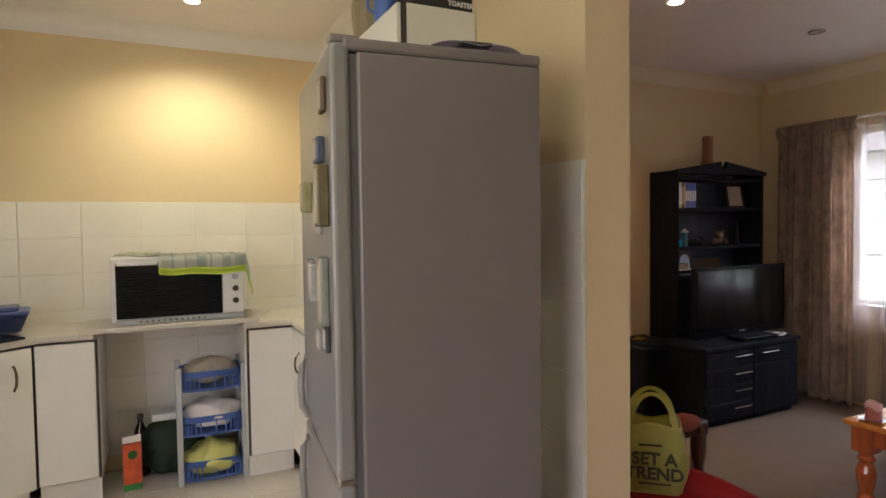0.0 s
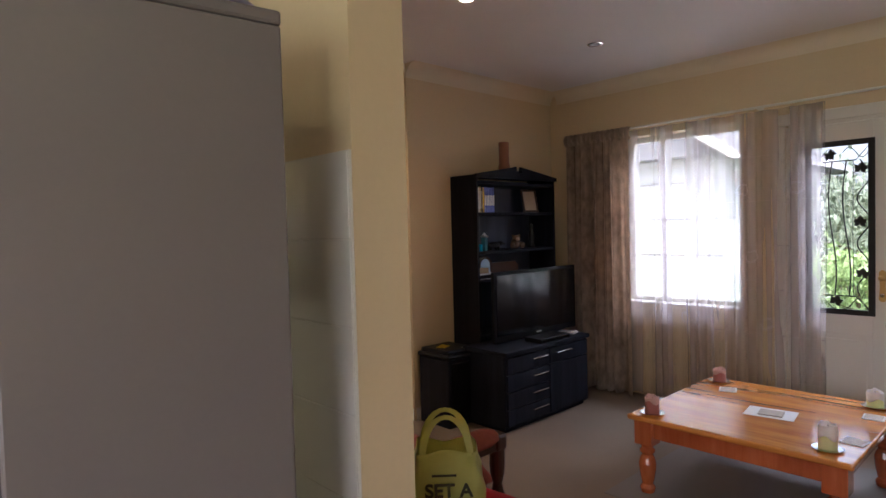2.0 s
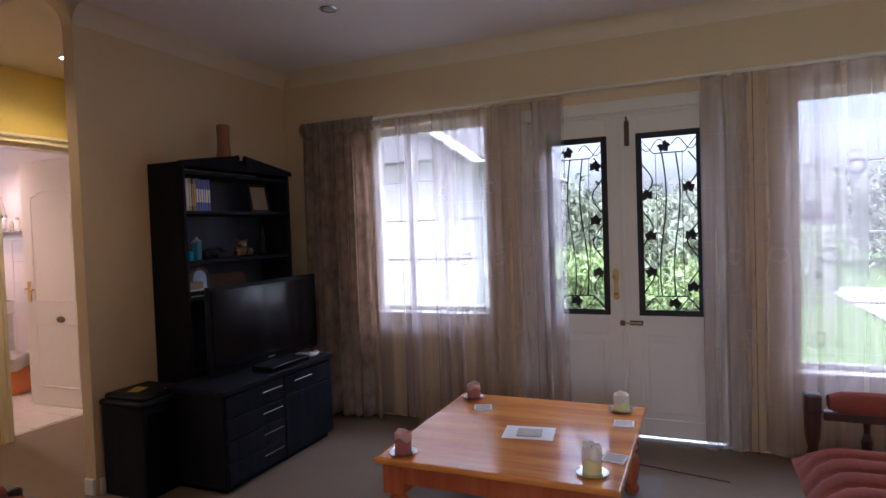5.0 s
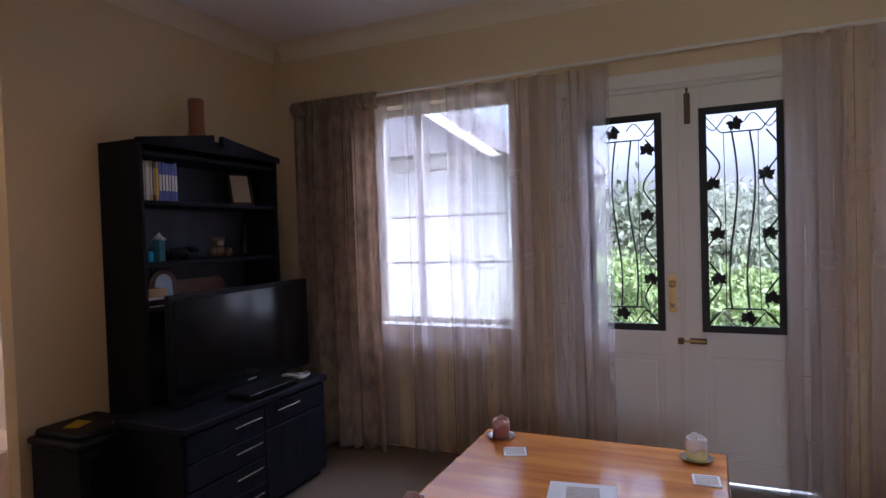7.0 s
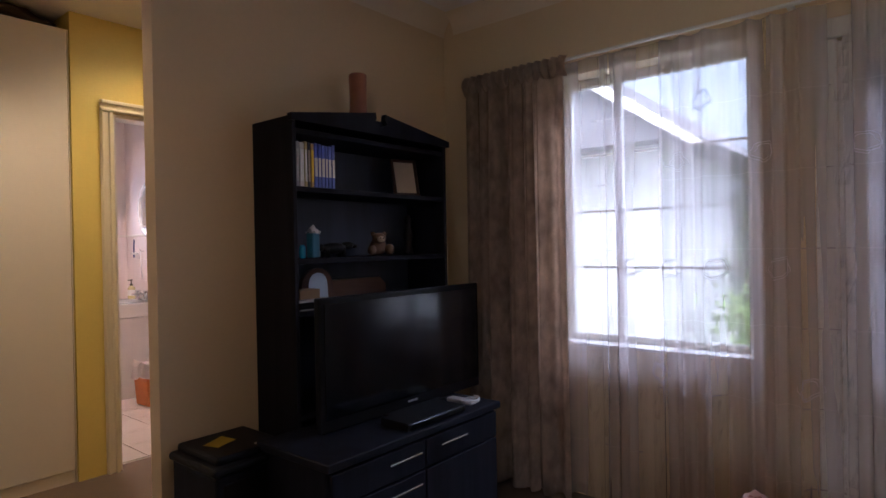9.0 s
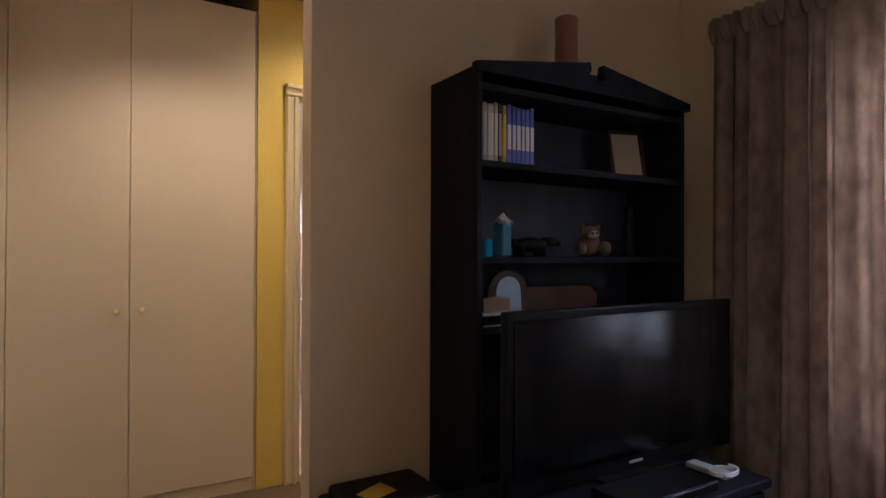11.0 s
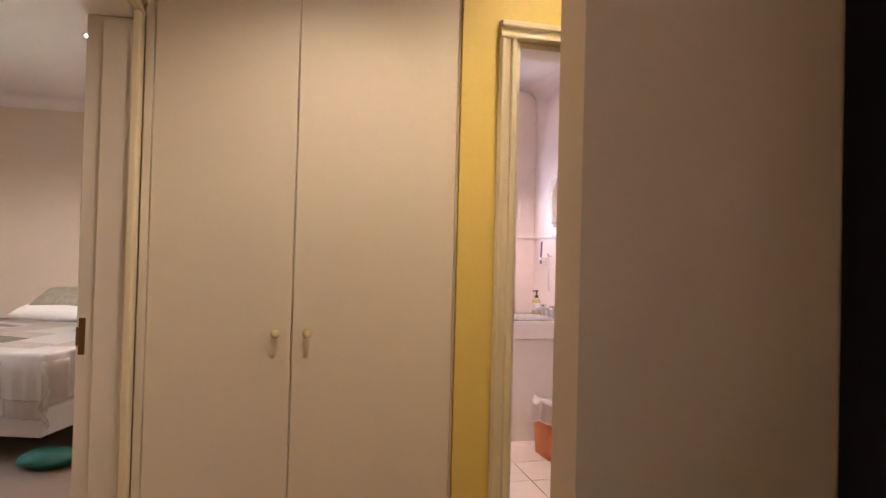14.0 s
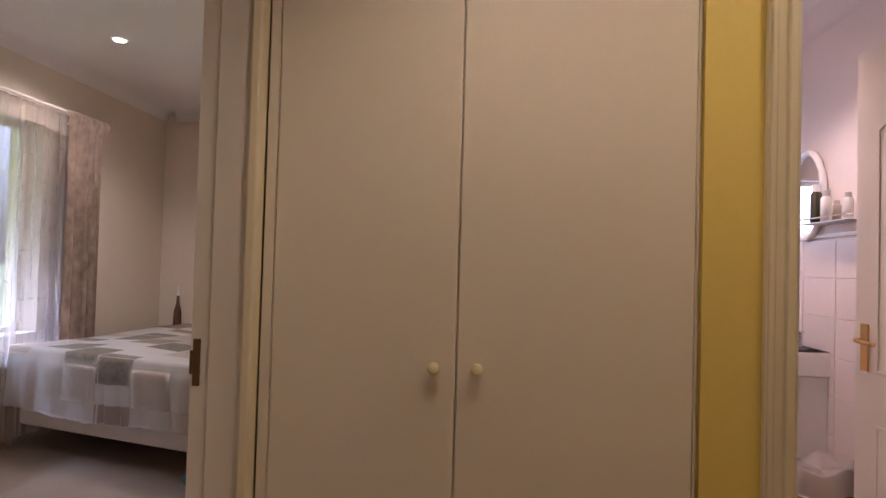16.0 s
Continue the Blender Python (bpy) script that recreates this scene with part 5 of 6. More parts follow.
part("carton", box((-0.10, -0.07, 0), (0.135, 0.10, 0.17), 0.002), mat("black_card", (0.025, 0.02, 0.02), 0.5, grain=0.1), toaster)
text_part("lettering", "TOASTER", 0.025, pose(0.085, -0.0705, 0.02, 90, 0, 0), M_PAPER, toaster)
jug = thing("plastic_jug", "blue plastic jug beside the toaster carton", "jug", 1.115, 2.60, 2.2025)
part("body", lathe([(0.035, 0), (0.045, 0.02), (0.045, 0.14), (0.036, 0.16)], 18), M_BLUE, jug, smooth=True)
part("handle", tube([(-0.044, 0, 0.13), (-0.07, 0, 0.12), (-0.072, 0, 0.06), (-0.045, 0, 0.04)], 0.006, 6), M_BLUE, jug)
pan = thing("storage_tub", "round tan lidded tub on the wall cupboard", "tub", 1.14, 2.85, 2.2025)
part("body", lathe([(0.07, 0), (0.08, 0.1), (0.082, 0.16), (0.07, 0.19)], 18), mat("tan_plastic", (0.35, 0.27, 0.16), 0.5), pan)

CT = 0.9


def base_unit(name, x0, x1, y0, y1, face, label, handle=None):
    """A white base cupboard with dark edging. face: 'y' looks to -y, 'x' looks to -x."""
    ob = thing(name, label, "cupboard", group="kitchen base units")
    part("body", box((x0, y0, 0.14), (x1, y1, CT - 0.035), 0.002), M_CAB, ob)
    if face == "y":
        part("edging", box((x0 + 0.004, y0 - 0.006, 0.145), (x1 - 0.004, y0, CT - 0.038)), M_CAB_EDGE, ob)
        door = part("cupboard_door", box((x0 + 0.016, y0 - 0.024, 0.15), (x1 - 0.016, y0 - 0.006, CT - 0.048), 0.003), M_CAB, ob)
        part("plinth", box((x0 + 0.01, y0 + 0.05, 0.004), (x1 - 0.01, y0 + 0.07, 0.14)), M_TILE, ob)
        if handle:
            hx, hz = handle
            part("handle", tube([(hx, y0 - 0.024, hz - 0.06), (hx, y0 - 0.045, hz - 0.035), (hx, y0 - 0.05, hz), (hx, y0 - 0.045, hz + 0.035), (hx, y0 - 0.024, hz + 0.06)], 0.006, 8), M_BRONZE, door, "bowed dark metal handle")
    else:
        part("edging", box((x0 - 0.006, y0 + 0.004, 0.145), (x0, y1 - 0.004, CT - 0.038)), M_CAB_EDGE, ob)
        door = part("cupboard_door", box((x0 - 0.024, y0 + 0.016, 0.15), (x0 - 0.006, y1 - 0.016, CT - 0.048), 0.003), M_CAB, ob)
        part("plinth", box((x0 + 0.05, y0 + 0.01, 0.004), (x0 + 0.07, y1 - 0.01, 0.14)), M_TILE, ob)
        if handle:
            hy, hz = handle
            part("handle", tube([(x0 - 0.024, hy, hz - 0.06), (x0 - 0.045, hy, hz - 0.035), (x0 - 0.05, hy, hz), (x0 - 0.045, hy, hz + 0.035), (x0 - 0.024, hy, hz + 0.06)], 0.006, 8), M_BRONZE, door, "bowed dark metal handle")
    return ob


base_unit("base_cupboard", -0.29, 0.0, 3.90, 4.34, "y", "white base cupboard with dark edging beside the open bay")
base_unit("base_cupboard", 0.715, 0.985, 3.83, 4.34, "y", "narrow white base cupboard with dark edging")
base_unit("base_cupboard", 0.99, 1.36, 2.35, 3.83, "x", "white base cupboard run behind the fridge", (3.62, 0.68))
diag = base_unit("base_cupboard", -0.95, 0.0, -0.02, 0.45, "y", "white corner base cupboard with a bowed handle", (-0.10, 0.72))
diag.matrix_world = pose(-0.295, 3.90, 0, 0, 0, 38)
base_unit("base_cupboard", -1.69, -1.04, 3.32, 4.34, "y", "white base cupboard at the kitchen's end")
wt = structure("worktop", box((-1.69, 3.87, CT - 0.034), (-0.02, 4.345, CT), 0.008, None, 2), M_TOP, "speckled beige laminate worktop", "worktop")
wt2 = structure("worktop_corner", box((0.70, 3.80, CT - 0.034), (1.365, 4.345, CT), 0.008, box((0.955, 2.34, CT - 0.034), (1.365, 3.80, CT), 0.008), 1), M_TOP, "speckled beige laminate corner worktop", "worktop")
wt3 = structure("worktop_hob", prism([(-0.26, 3.872), (-1.03, 3.28), (-1.69, 3.28), (-1.69, 3.872)], "z", CT - 0.034, CT), M_TOP, "speckled beige laminate worktop beside the hob", "worktop")
structure("worktop_back", box((-0.02, 3.99, CT - 0.0335), (0.70, 4.345, CT - 0.001)), M_TOP, "speckled beige laminate worktop over the bay", "worktop")
shelf_board = thing("oven_board", "loose grey board bridging the gap under the oven", "board")
part("board", box((-0.075, 3.80, CT + 0.0005), (0.79, 4.2, CT + 0.026), 0.004), M_TOP, shelf_board)
hob = thing("hob", "black hob set into the corner worktop", "hob", -0.62, 3.85, CT + 0.0005, 38)
part("plate", box((-0.24, -0.22, 0), (0.24, 0.24, 0.012), 0.004), M_SCREEN, hob)
for px, py in ((-0.11, -0.1), (0.11, -0.1), (-0.11, 0.12), (0.11, 0.12)):
    part("ring", lathe([(0.075, 0.0125), (0.075, 0.02), (0.06, 0.021)], 20, at=(px, py, 0)), M_GASKET, hob)
dish = thing("roasting_dish", "blue plastic dish with a ribbed lid on the hob", "dish", -0.50, 4.0, CT + 0.0225, 8)
def dish_skin(u, v):
    a = 2 * math.pi * u
    r = (abs(math.cos(a)) ** 4 + abs(math.sin(a)) ** 4) ** -0.25
    s = 0.82 + 0.18 * v
    return (0.19 * r * math.cos(a) * s, 0.12 * r * math.sin(a) * s, 0.085 * v)
part("base", sheet(dish_skin, 32, 6, 0.004), M_NAVY, dish, smooth=True)
part("lid", box((-0.195, -0.125, 0.085), (0.195, 0.125, 0.105), 0.012, box((-0.15, -0.085, 0.1), (0.15, 0.085, 0.125), 0.014, None, 2), 2), M_NAVY, dish)

oven = thing("mini_oven", "white countertop oven with a dark glass door", "oven", 0.385, 3.84, CT + 0.0265)
part("casing", box((-0.32, 0.012, 0.015), (0.33, 0.40, 0.352), 0.008, None, 2), M_WHITE, oven)
part("base_rail", box((-0.30, 0.0, 0.0), (0.33, 0.39, 0.03), 0.004), M_GREY, oven)
dr = part("oven_door", box((-0.295, -0.008, 0.035), (0.215, 0.012, 0.325), 0.004), M_SCREEN, oven, "dark ribbed glass door")
for k in range(18):
    part("door_rib", box((-0.288, -0.0105, 0.045 + 0.0145 * k), (0.208, -0.007, 0.050 + 0.0145 * k)), M_TV, dr)
part("door_handle", box((-0.29, -0.032, 0.31), (-0.10, -0.006, 0.328), 0.005, None, 2), M_WHITE, dr)
part("control_panel", box((0.218, -0.004, 0.032), (0.328, 0.012, 0.348), 0.004), M_WHITE, oven)
for kz in (0.10, 0.165, 0.23):
    part("knob", lathe([(0.016, 0), (0.015, 0.014), (0.012, 0.016)], 14, at=(0.285, -0.004, kz), tilt=Matrix.Rotation(radians(90), 4, "X")), M_GREY if kz > 0.2 else M_INK, oven)
for k in range(12):
    part("vent_slot", box((-0.19 + 0.028 * k, -0.0012, 0.012), (-0.178 + 0.028 * k, 0.0, 0.02)), M_INK, oven)


def cloth_mat():
    m = mat("checked_towel", (0.66, 0.68, 0.55), 0.9, size=150, grain=0.06, bump=0.3)
    n, l = m.node_tree.nodes, m.node_tree.links
    b = n["Principled BSDF"]
    co, wx, wy = n.new("ShaderNodeTexCoord"), n.new("ShaderNodeTexWave"), n.new("ShaderNodeTexWave")
    for w, d in ((wx, "X"), (wy, "Y")):
        w.bands_direction = d
        w.inputs["Scale"].default_value = 5.0
        l.new(co.outputs["Object"], w.inputs["Vector"])
    top = n.new("ShaderNodeMath")
    top.operation = "MAXIMUM"
    l.new(wx.outputs["Fac"], top.inputs[0])
    l.new(wy.outputs["Fac"], top.inputs[1])
    ramp = n.new("ShaderNodeValToRGB")
    ramp.color_ramp.elements[0].position, ramp.color_ramp.elements[0].color = 0.93, (0.74, 0.75, 0.66, 1)
    ramp.color_ramp.elements[1].position, ramp.color_ramp.elements[1].color = 0.985, (0.48, 0.52, 0.48, 1)
    l.new(top.outputs[0], ramp.inputs["Fac"])
    l.new(ramp.outputs["Color"], b.inputs["Base Color"])
    return m


M_TOWEL, M_LIME = cloth_mat(), mat("lime_towel_hem", (0.50, 0.60, 0.06), 0.9, size=150, bump=0.3)


def towel_place(u, v):
    x = -0.10 + 0.52 * u
    run = 0.28 * v + 0.10 * v * v
    z = 0.357 + 0.004 * math.sin(14 * u + 3 * v)
    y = 0.27 - run
    if y < -0.012:
        z -= (-0.012 - y) * 1.0 + 0.0
        y = -0.016 - 0.006 * math.sin(20 * u)
    if x > 0.335:
        z -= (x - 0.335) * 1.5
        x = 0.335 + 0.35 * (x - 0.335)
    return (x, y - 0.02 * u, z - 0.03 * u * max(0, v - 0.8) * 5 * (1 - u))


towel = thing("tea_towel", "white checked tea towel with lime hem draped over the oven", "tea towel", 0.39, 3.84, CT + 0.0265)
part("cloth", sheet(towel_place, 30, 26, 0.003), M_TOWEL, towel, smooth=True)
part("hem", sheet(lambda u, v: tuple(a + b for a, b in zip(towel_place(u, 0.93 + 0.07 * v), (0, -0.003, 0.001))), 30, 3, 0.003), M_LIME, towel, smooth=True)
towel2 = thing("tea_towel", "folded lime and white tea towel on the oven", "tea towel", 0.39, 3.84, CT + 0.0265)
part("cloth", sheet(lambda u, v: (-0.32 + 0.24 * u, 0.03 + 0.25 * v, 0.362 + 0.006 * math.sin(7 * u + 5 * v) - 0.02 * max(0, 0.08 - u) * 6), 14, 12, 0.006), M_TOWEL, towel2, smooth=True)
part("hem", sheet(lambda u, v: (-0.29 + 0.21 * u, 0.028 + 0.04 * v, 0.371 + 0.006 * math.sin(7 * u)), 14, 3, 0.003), M_LIME, towel2, smooth=True)
cable = thing("power_cable", "white power cable coiled on the worktop", "cable", 0.83, 4.08, CT + 0.0005)
part("flex", tube([(0.05 * math.cos(k / 4), 0.035 * math.sin(k / 4), 0.006 + k * 0.0007) for k in range(44)], 0.005, 6), M_WHITE, cable)

rack = thing("vegetable_rack", "three-tier vegetable rack with blue plastic baskets", "rack", 0.54, 4.03, 0.003)
for sx in (-0.17, 0.17):
    for sy in (-0.12, 0.12):
        part("post", box((sx - 0.016, sy - 0.012, 0), (sx + 0.016, sy + 0.012, 0.66), 0.005), M_GREY, rack)
def basket(z, tall):
    bm = bmesh.new()
    n = 40
    for zz, h in ((z, 0.012), (z + tall - 0.035, 0.035)):
        o = [bm.verts.new((0.165 * math.copysign(abs(math.cos(a)) ** 0.5, math.cos(a)), 0.13 * math.copysign(abs(math.sin(a)) ** 0.5, math.sin(a)), zz + k * h)) for k in (0, 1) for a in [2 * math.pi * i / n + 0.01 for i in range(n)]]
        for i in range(n):
            bm.faces.new((o[i], o[(i + 1) % n], o[n + (i + 1) % n], o[n + i]))
    bmesh.ops.solidify(bm, geom=bm.faces[:], thickness=0.004)
    for i in range(0, n):
        a = 2 * math.pi * i / n + 0.01
        px, py = 0.165 * math.copysign(abs(math.cos(a)) ** 0.5, math.cos(a)), 0.13 * math.copysign(abs(math.sin(a)) ** 0.5, math.sin(a))
        tube([(px, py, z + 0.01), (px, py, z + tall - 0.03)], 0.0035, 4, bm)
    box((-0.15, -0.12, z), (0.15, 0.12, z + 0.006), 0, bm)
    return bm
for z in (0.02, 0.27, 0.52):
    part("basket", basket(z, 0.11), M_BLUE, rack, "blue lattice plastic basket")
def lumps(seed, n, lo, hi, r, squash=0.8):
    bm = bmesh.new()
    mid_ = [(a + b) / 2 for a, b in zip(lo, hi)]
    rad = [(b - a) / 2 + r * q for a, b, q in zip(lo, hi, (1, 1, squash))]
    bmesh.ops.create_icosphere(bm, subdivisions=4, radius=1, matrix=Matrix.Translation(mid_) @ Matrix.Diagonal((*rad, 1)))
    off = Vector((seed * 3.1, seed * 1.7, n))
    for v in bm.verts:
        v.co += 0.35 * r * noise.noise_vector(v.co * 11 + off) + 0.12 * r * noise.noise_vector(v.co * 34 + off)
    return bm
def bundle(name, label, z, seed, material, n=4, r=0.075):
    ob = thing(name, label, "plastic bag", 0.54, 4.03, z)
    part("pouch", lumps(seed, n, (-0.08, -0.05, 0.065), (0.08, 0.05, 0.11), r), material, ob, smooth=True)
bundle("carrier_bag", "crumpled yellow carrier bag in the bottom basket", 0.03, 3, M_BAG, 5, 0.085)
bundle("carrier_bag", "crumpled white carrier bag in the middle basket", 0.28, 5, M_LINER)
bundle("food_packet", "printed food packet in the top basket", 0.53, 7, M_CARD, 4, 0.06)
juice = thing("juice_carton", "red and orange fruit juice carton on the kitchen floor", "carton", 0.13, 4.02, 0.003, 6)
part("body", box((-0.045, -0.035, 0.04), (0.045, 0.035, 0.26), 0.003), mat("juice_red", (0.62, 0.10, 0.03), 0.4, wear=0.5, wear_size=16, size=25, grain=0.2), juice)
part("base_band", box((-0.0455, -0.0355, 0), (0.0455, 0.0355, 0.04), 0.002), mat("juice_green", (0.05, 0.22, 0.05), 0.4), juice)
part("gable", prism([(-0.045, 0.26), (0.045, 0.26), (0.045, 0.295), (-0.045, 0.295)], "y", -0.012, 0.012), M_PAPER, juice)
part("emblem", lathe([(0.024, 0), (0.024, 0.002)], 18, at=(0, -0.035, 0.2), tilt=Matrix.Rotation(radians(90), 4, "X")), mat("juice_dark", (0.03, 0.10, 0.02), 0.4), juice)
cola = thing("drink_bottle", "dark plastic drink bottle on the kitchen floor", "bottle", 0.17, 4.20, 0.003)
part("body", lathe([(0.04, 0), (0.045, 0.02), (0.045, 0.2), (0.03, 0.27), (0.014, 0.31), (0.014, 0.33)], 18), mat("dark_cola", (0.02, 0.008, 0.006), 0.15), cola, smooth=True)
part("cap", lathe([(0.017, 0.33), (0.017, 0.355), (0.014, 0.358)], 14), M_INK, cola)
sack = thing("green_sack", "dark green sack of vegetables with a white box on it", "sack", 0.33, 4.2, 0.003)
part("sack", lumps(11, 6, (-0.08, -0.05, 0.1), (0.08, 0.05, 0.22), 0.1, 1.0), mat("dark_green_net", (0.02, 0.035, 0.02), 0.8, grain=0.2), sack, smooth=True)
part("white_box", box((-0.10, -0.07, 0.32), (0.12, 0.06, 0.36), 0.004), M_PAPER, sack)

# ---- hall wardrobe ----
ward = thing("wardrobe", "tall cream built-in wardrobe with two plain doors", "wardrobe")
WX0, WX1, WY, WH = 2.506, 3.588, 5.362, 2.515
mid = 2.995
part("body", box((WX0 + 0.005, WY + 0.0205, 0.0), (WX1 - 0.004, 5.975, WH - 0.005), 0.002), M_WARD, ward)
part("side_frame", box((WX0 - 0.017, WY + 0.004, 0), (WX0 + 0.0135, 5.97, WH + 0.005), 0.003), M_WARD, ward)
part("side_frame", box((WX1 - 0.009, WY + 0.004, 0), (WX1 - 0.001, 5.97, WH + 0.005), 0.003), M_WARD, ward)
for a, b, kx in ((WX0 + 0.015, mid - 0.0015, mid - 0.055), (mid + 0.0015, WX1 - 0.012, mid + 0.052)):
    dd = part("wardrobe_door", box((a, WY, 0.07), (b, WY + 0.02, WH), 0.003), M_WARD, ward)
    part("knob", lathe([(0.007, 0), (0.007, 0.012), (0.014, 0.017), (0.0165, 0.025), (0.014, 0.033), (0.006, 0.036)], 18, at=(kx, WY, 0.968), tilt=Matrix.Rotation(radians(90), 4, "X")), M_KNOB, dd, "round cream knob", smooth=True)
part("plinth", box((WX0 + 0.015, WY + 0.012, 0), (WX1 - 0.012, WY + 0.0203, 0.066)), M_WARD, ward)
blanket = thing("storage_bag", "dark brown storage bag on top of the wardrobe", "bag", 3.25, 5.56, WH)
part("bag", lumps(21, 6, (-0.35, -0.08, 0.04), (0.25, 0.08, 0.05), 0.09, 0.5), mat("brown_canvas", (0.07, 0.045, 0.03), 0.9, grain=0.1), blanket, smooth=True)

# ---- bathroom ----
bdoor = thing("door_3", "open white moulded bathroom door with a brass handle", "door", 4.512, 5.475, 0.004, 2.5, kind="structure")
BW, BH = 0.70, 2.05
part("leaf", box((-0.035, 0, 0.008), (0, BW, BH), 0.003), M_TRIM, bdoor)
def panel_strip(y0, y1, z0, z1, arch_top=False):
    bm = bmesh.new()
    w = 0.014
    for a, b, c, d in ((y0, y0 + w, z0, z1), (y1 - w, y1, z0, z1), (y0, y1, z0, z0 + w)):
        box((-0.0385, a, c), (-0.0345, b, d), 0.002, bm)
    if arch_top:
        pts = [(-0.038, y0 + w / 2 + (y1 - y0 - w) * k / 12, z1 + 0.07 * math.sin(math.pi * k / 12)) for k in range(13)]
        tube([(-0.036, q, w) for _, q, w in pts], 0.0035, 6, bm)
    else:
        box((-0.0385, y0, z1 - w), (-0.0345, y1, z1), 0.002, bm)
    return bm
for a, b in ((0.11, 0.59),):
    part("panel_moulding", panel_strip(a, b, 0.88, 1.74, True), M_TRIM, bdoor)
    part("panel_moulding", panel_strip(a, b, 0.16, 0.70), M_TRIM, bdoor)
dh = part("door_handle", box((-0.041, BW - 0.075, 0.88), (-0.035, BW - 0.035, 1.05), 0.004, None, 2), M_BRASS, bdoor, "brass lever handle on a plate")
part("lever", tube([(-0.038, BW - 0.055, 0.99), (-0.075, BW - 0.055, 0.99), (-0.08, BW - 0.07, 0.99), (-0.08, BW - 0.16, 0.985)], 0.008, 8), M_BRASS, dh)
part("wall_plaque", lathe([(0.05, 0), (0.046, 0.006), (0.02, 0.012)], 24, at=(-0.035, 0.29, 0.735), tilt=Matrix.Rotation(radians(-90), 4, "Y") @ Matrix.Diagonal((0.55, 1, 1, 1))), M_BRONZE, bdoor, "small oval bronze plaque")

basin = thing("basin_unit", "white bathroom basin set in a slim white cabinet", "basin")
part("cabinet", box((4.43, 7.04, 0.003), (4.845, 7.57, 0.705), 0.004), M_WHITE, basin)
for a, b in ((7.06, 7.30), (7.31, 7.55)):
    bd = part("cabinet_door", box((4.412, a, 0.06), (4.429, b, 0.70), 0.004), M_WHITE, basin)
    part("panel", box((4.406, a + 0.04, 0.12), (4.413, b - 0.04, 0.67), 0.003), M_WHITE, bd)
def bowl(u, v):
    a, b = 2 * u - 1, 2 * v - 1
    e = (a ** 4 + b ** 4) ** 0.25
    dip = 0.11 * max(0, 1 - (e / 0.82) ** 3) ** 0.8
    return (4.626 + 0.218 * a, 7.305 + 0.28 * b, 0.832 - dip)
part("basin", sheet(bowl, 26, 26, 0.012), M_WHITE, basin, smooth=True)
part("rim", box((4.406, 7.022, 0.706), (4.42, 7.588, 0.828), 0.004, box((4.42, 7.022, 0.706), (4.847, 7.036, 0.828), 0.004)), M_WHITE, basin)
for ty in (7.22, 7.38):
    tp = part("tap", lathe([(0.022, 0), (0.014, 0.012), (0.013, 0.05), (0.018, 0.055), (0.018, 0.07), (0.01, 0.075)], 14, at=(4.79, ty, 0.832)), M_CHROME, basin, smooth=True)
    part("tap_head", tube([(4.765, ty, 0.913), (4.815, ty, 0.913)], 0.007, 8, tube([(4.79, ty - 0.025, 0.913), (4.79, ty + 0.025, 0.913)], 0.007, 8)), M_CHROME, tp)
part("spout", tube([(4.80, 7.30, 0.83), (4.80, 7.30, 0.88), (4.77, 7.30, 0.90), (4.70, 7.30, 0.885)], 0.010, 8), M_CHROME, basin)
soap = thing("soap_dispenser", "clear yellow soap dispenser with a black pump", "soap dispenser", 4.79, 7.52, 0.833)
part("bottle", lathe([(0.03, 0), (0.032, 0.01), (0.032, 0.1), (0.014, 0.125)], 16), mat("soap_yellow", (0.62, 0.56, 0.28), 0.15), soap, smooth=True)
part("label_band", lathe([(0.0325, 0.03), (0.0327, 0.085)], 16), M_PAPER, soap)
part("pump", lathe([(0.014, 0.125), (0.014, 0.14), (0.006, 0.145), (0.006, 0.17), (0.012, 0.172), (0.012, 0.182)], 12), M_INK, soap)
part("nozzle", tube([(0, 0, 0.178), (-0.035, -0.01, 0.176)], 0.005), M_INK, soap)
mirror = thing("oval_mirror", "oval wall mirror in a white frame", "mirror", 4.848, 7.243, 1.66)
def ellipse(a, ry, rz, d):
    return (d, ry * math.cos(a), rz * math.sin(a))
part("frame", tube([ellipse(2 * math.pi * i / 40, 0.165, 0.235, -0.016) for i in range(40)], 0.018, 10, None, True), M_WHITE, mirror, smooth=True)
part("glass", prism([(0.157 * math.cos(2 * math.pi * i / 40), 0.227 * math.sin(2 * math.pi * i / 40)) for i in range(40)], "x", -0.016, -0.006), M_MIRROR, mirror, "silvered glass")
gshelf = thing("bathroom_shelf", "small glass wall shelf with chrome rail", "shelf", 4.848, 6.93, 1.485)
part("plate", box((-0.11, -0.20, 0), (0, 0.20, 0.008), 0.002), M_GREY, gshelf)
part("rail", tube([(0, -0.2, 0.03), (-0.105, -0.2, 0.03), (-0.105, 0.2, 0.03), (0, 0.2, 0.03)], 0.004, 6), M_CHROME, gshelf)
for i, (yy, r, h, m_) in enumerate(((7.07, 0.028, 0.20, M_INK), (6.98, 0.026, 0.16, M_WHITE), (6.89, 0.02, 0.10, M_CARD), (6.80, 0.022, 0.13, M_WHITE))):
    tl = thing("toiletry_bottle", ("black" if i == 0 else "pale") + " toiletry bottle on the glass shelf", "bottle", 4.79, yy, 1.4935, group="toiletries")
    part("bottle", lathe([(r, 0), (r, h * 0.75), (r * 0.7, h * 0.82)], 14), m_, tl, smooth=True)
    part("cap", lathe([(r * 0.7, h * 0.82), (r * 0.68, h)], 14), M_WHITE if i == 0 else M_GREY, tl)
holder = thing("toothbrush_holder", "white wall holder with a dark toothbrush", "toothbrush holder", 4.849, 7.48, 1.25)
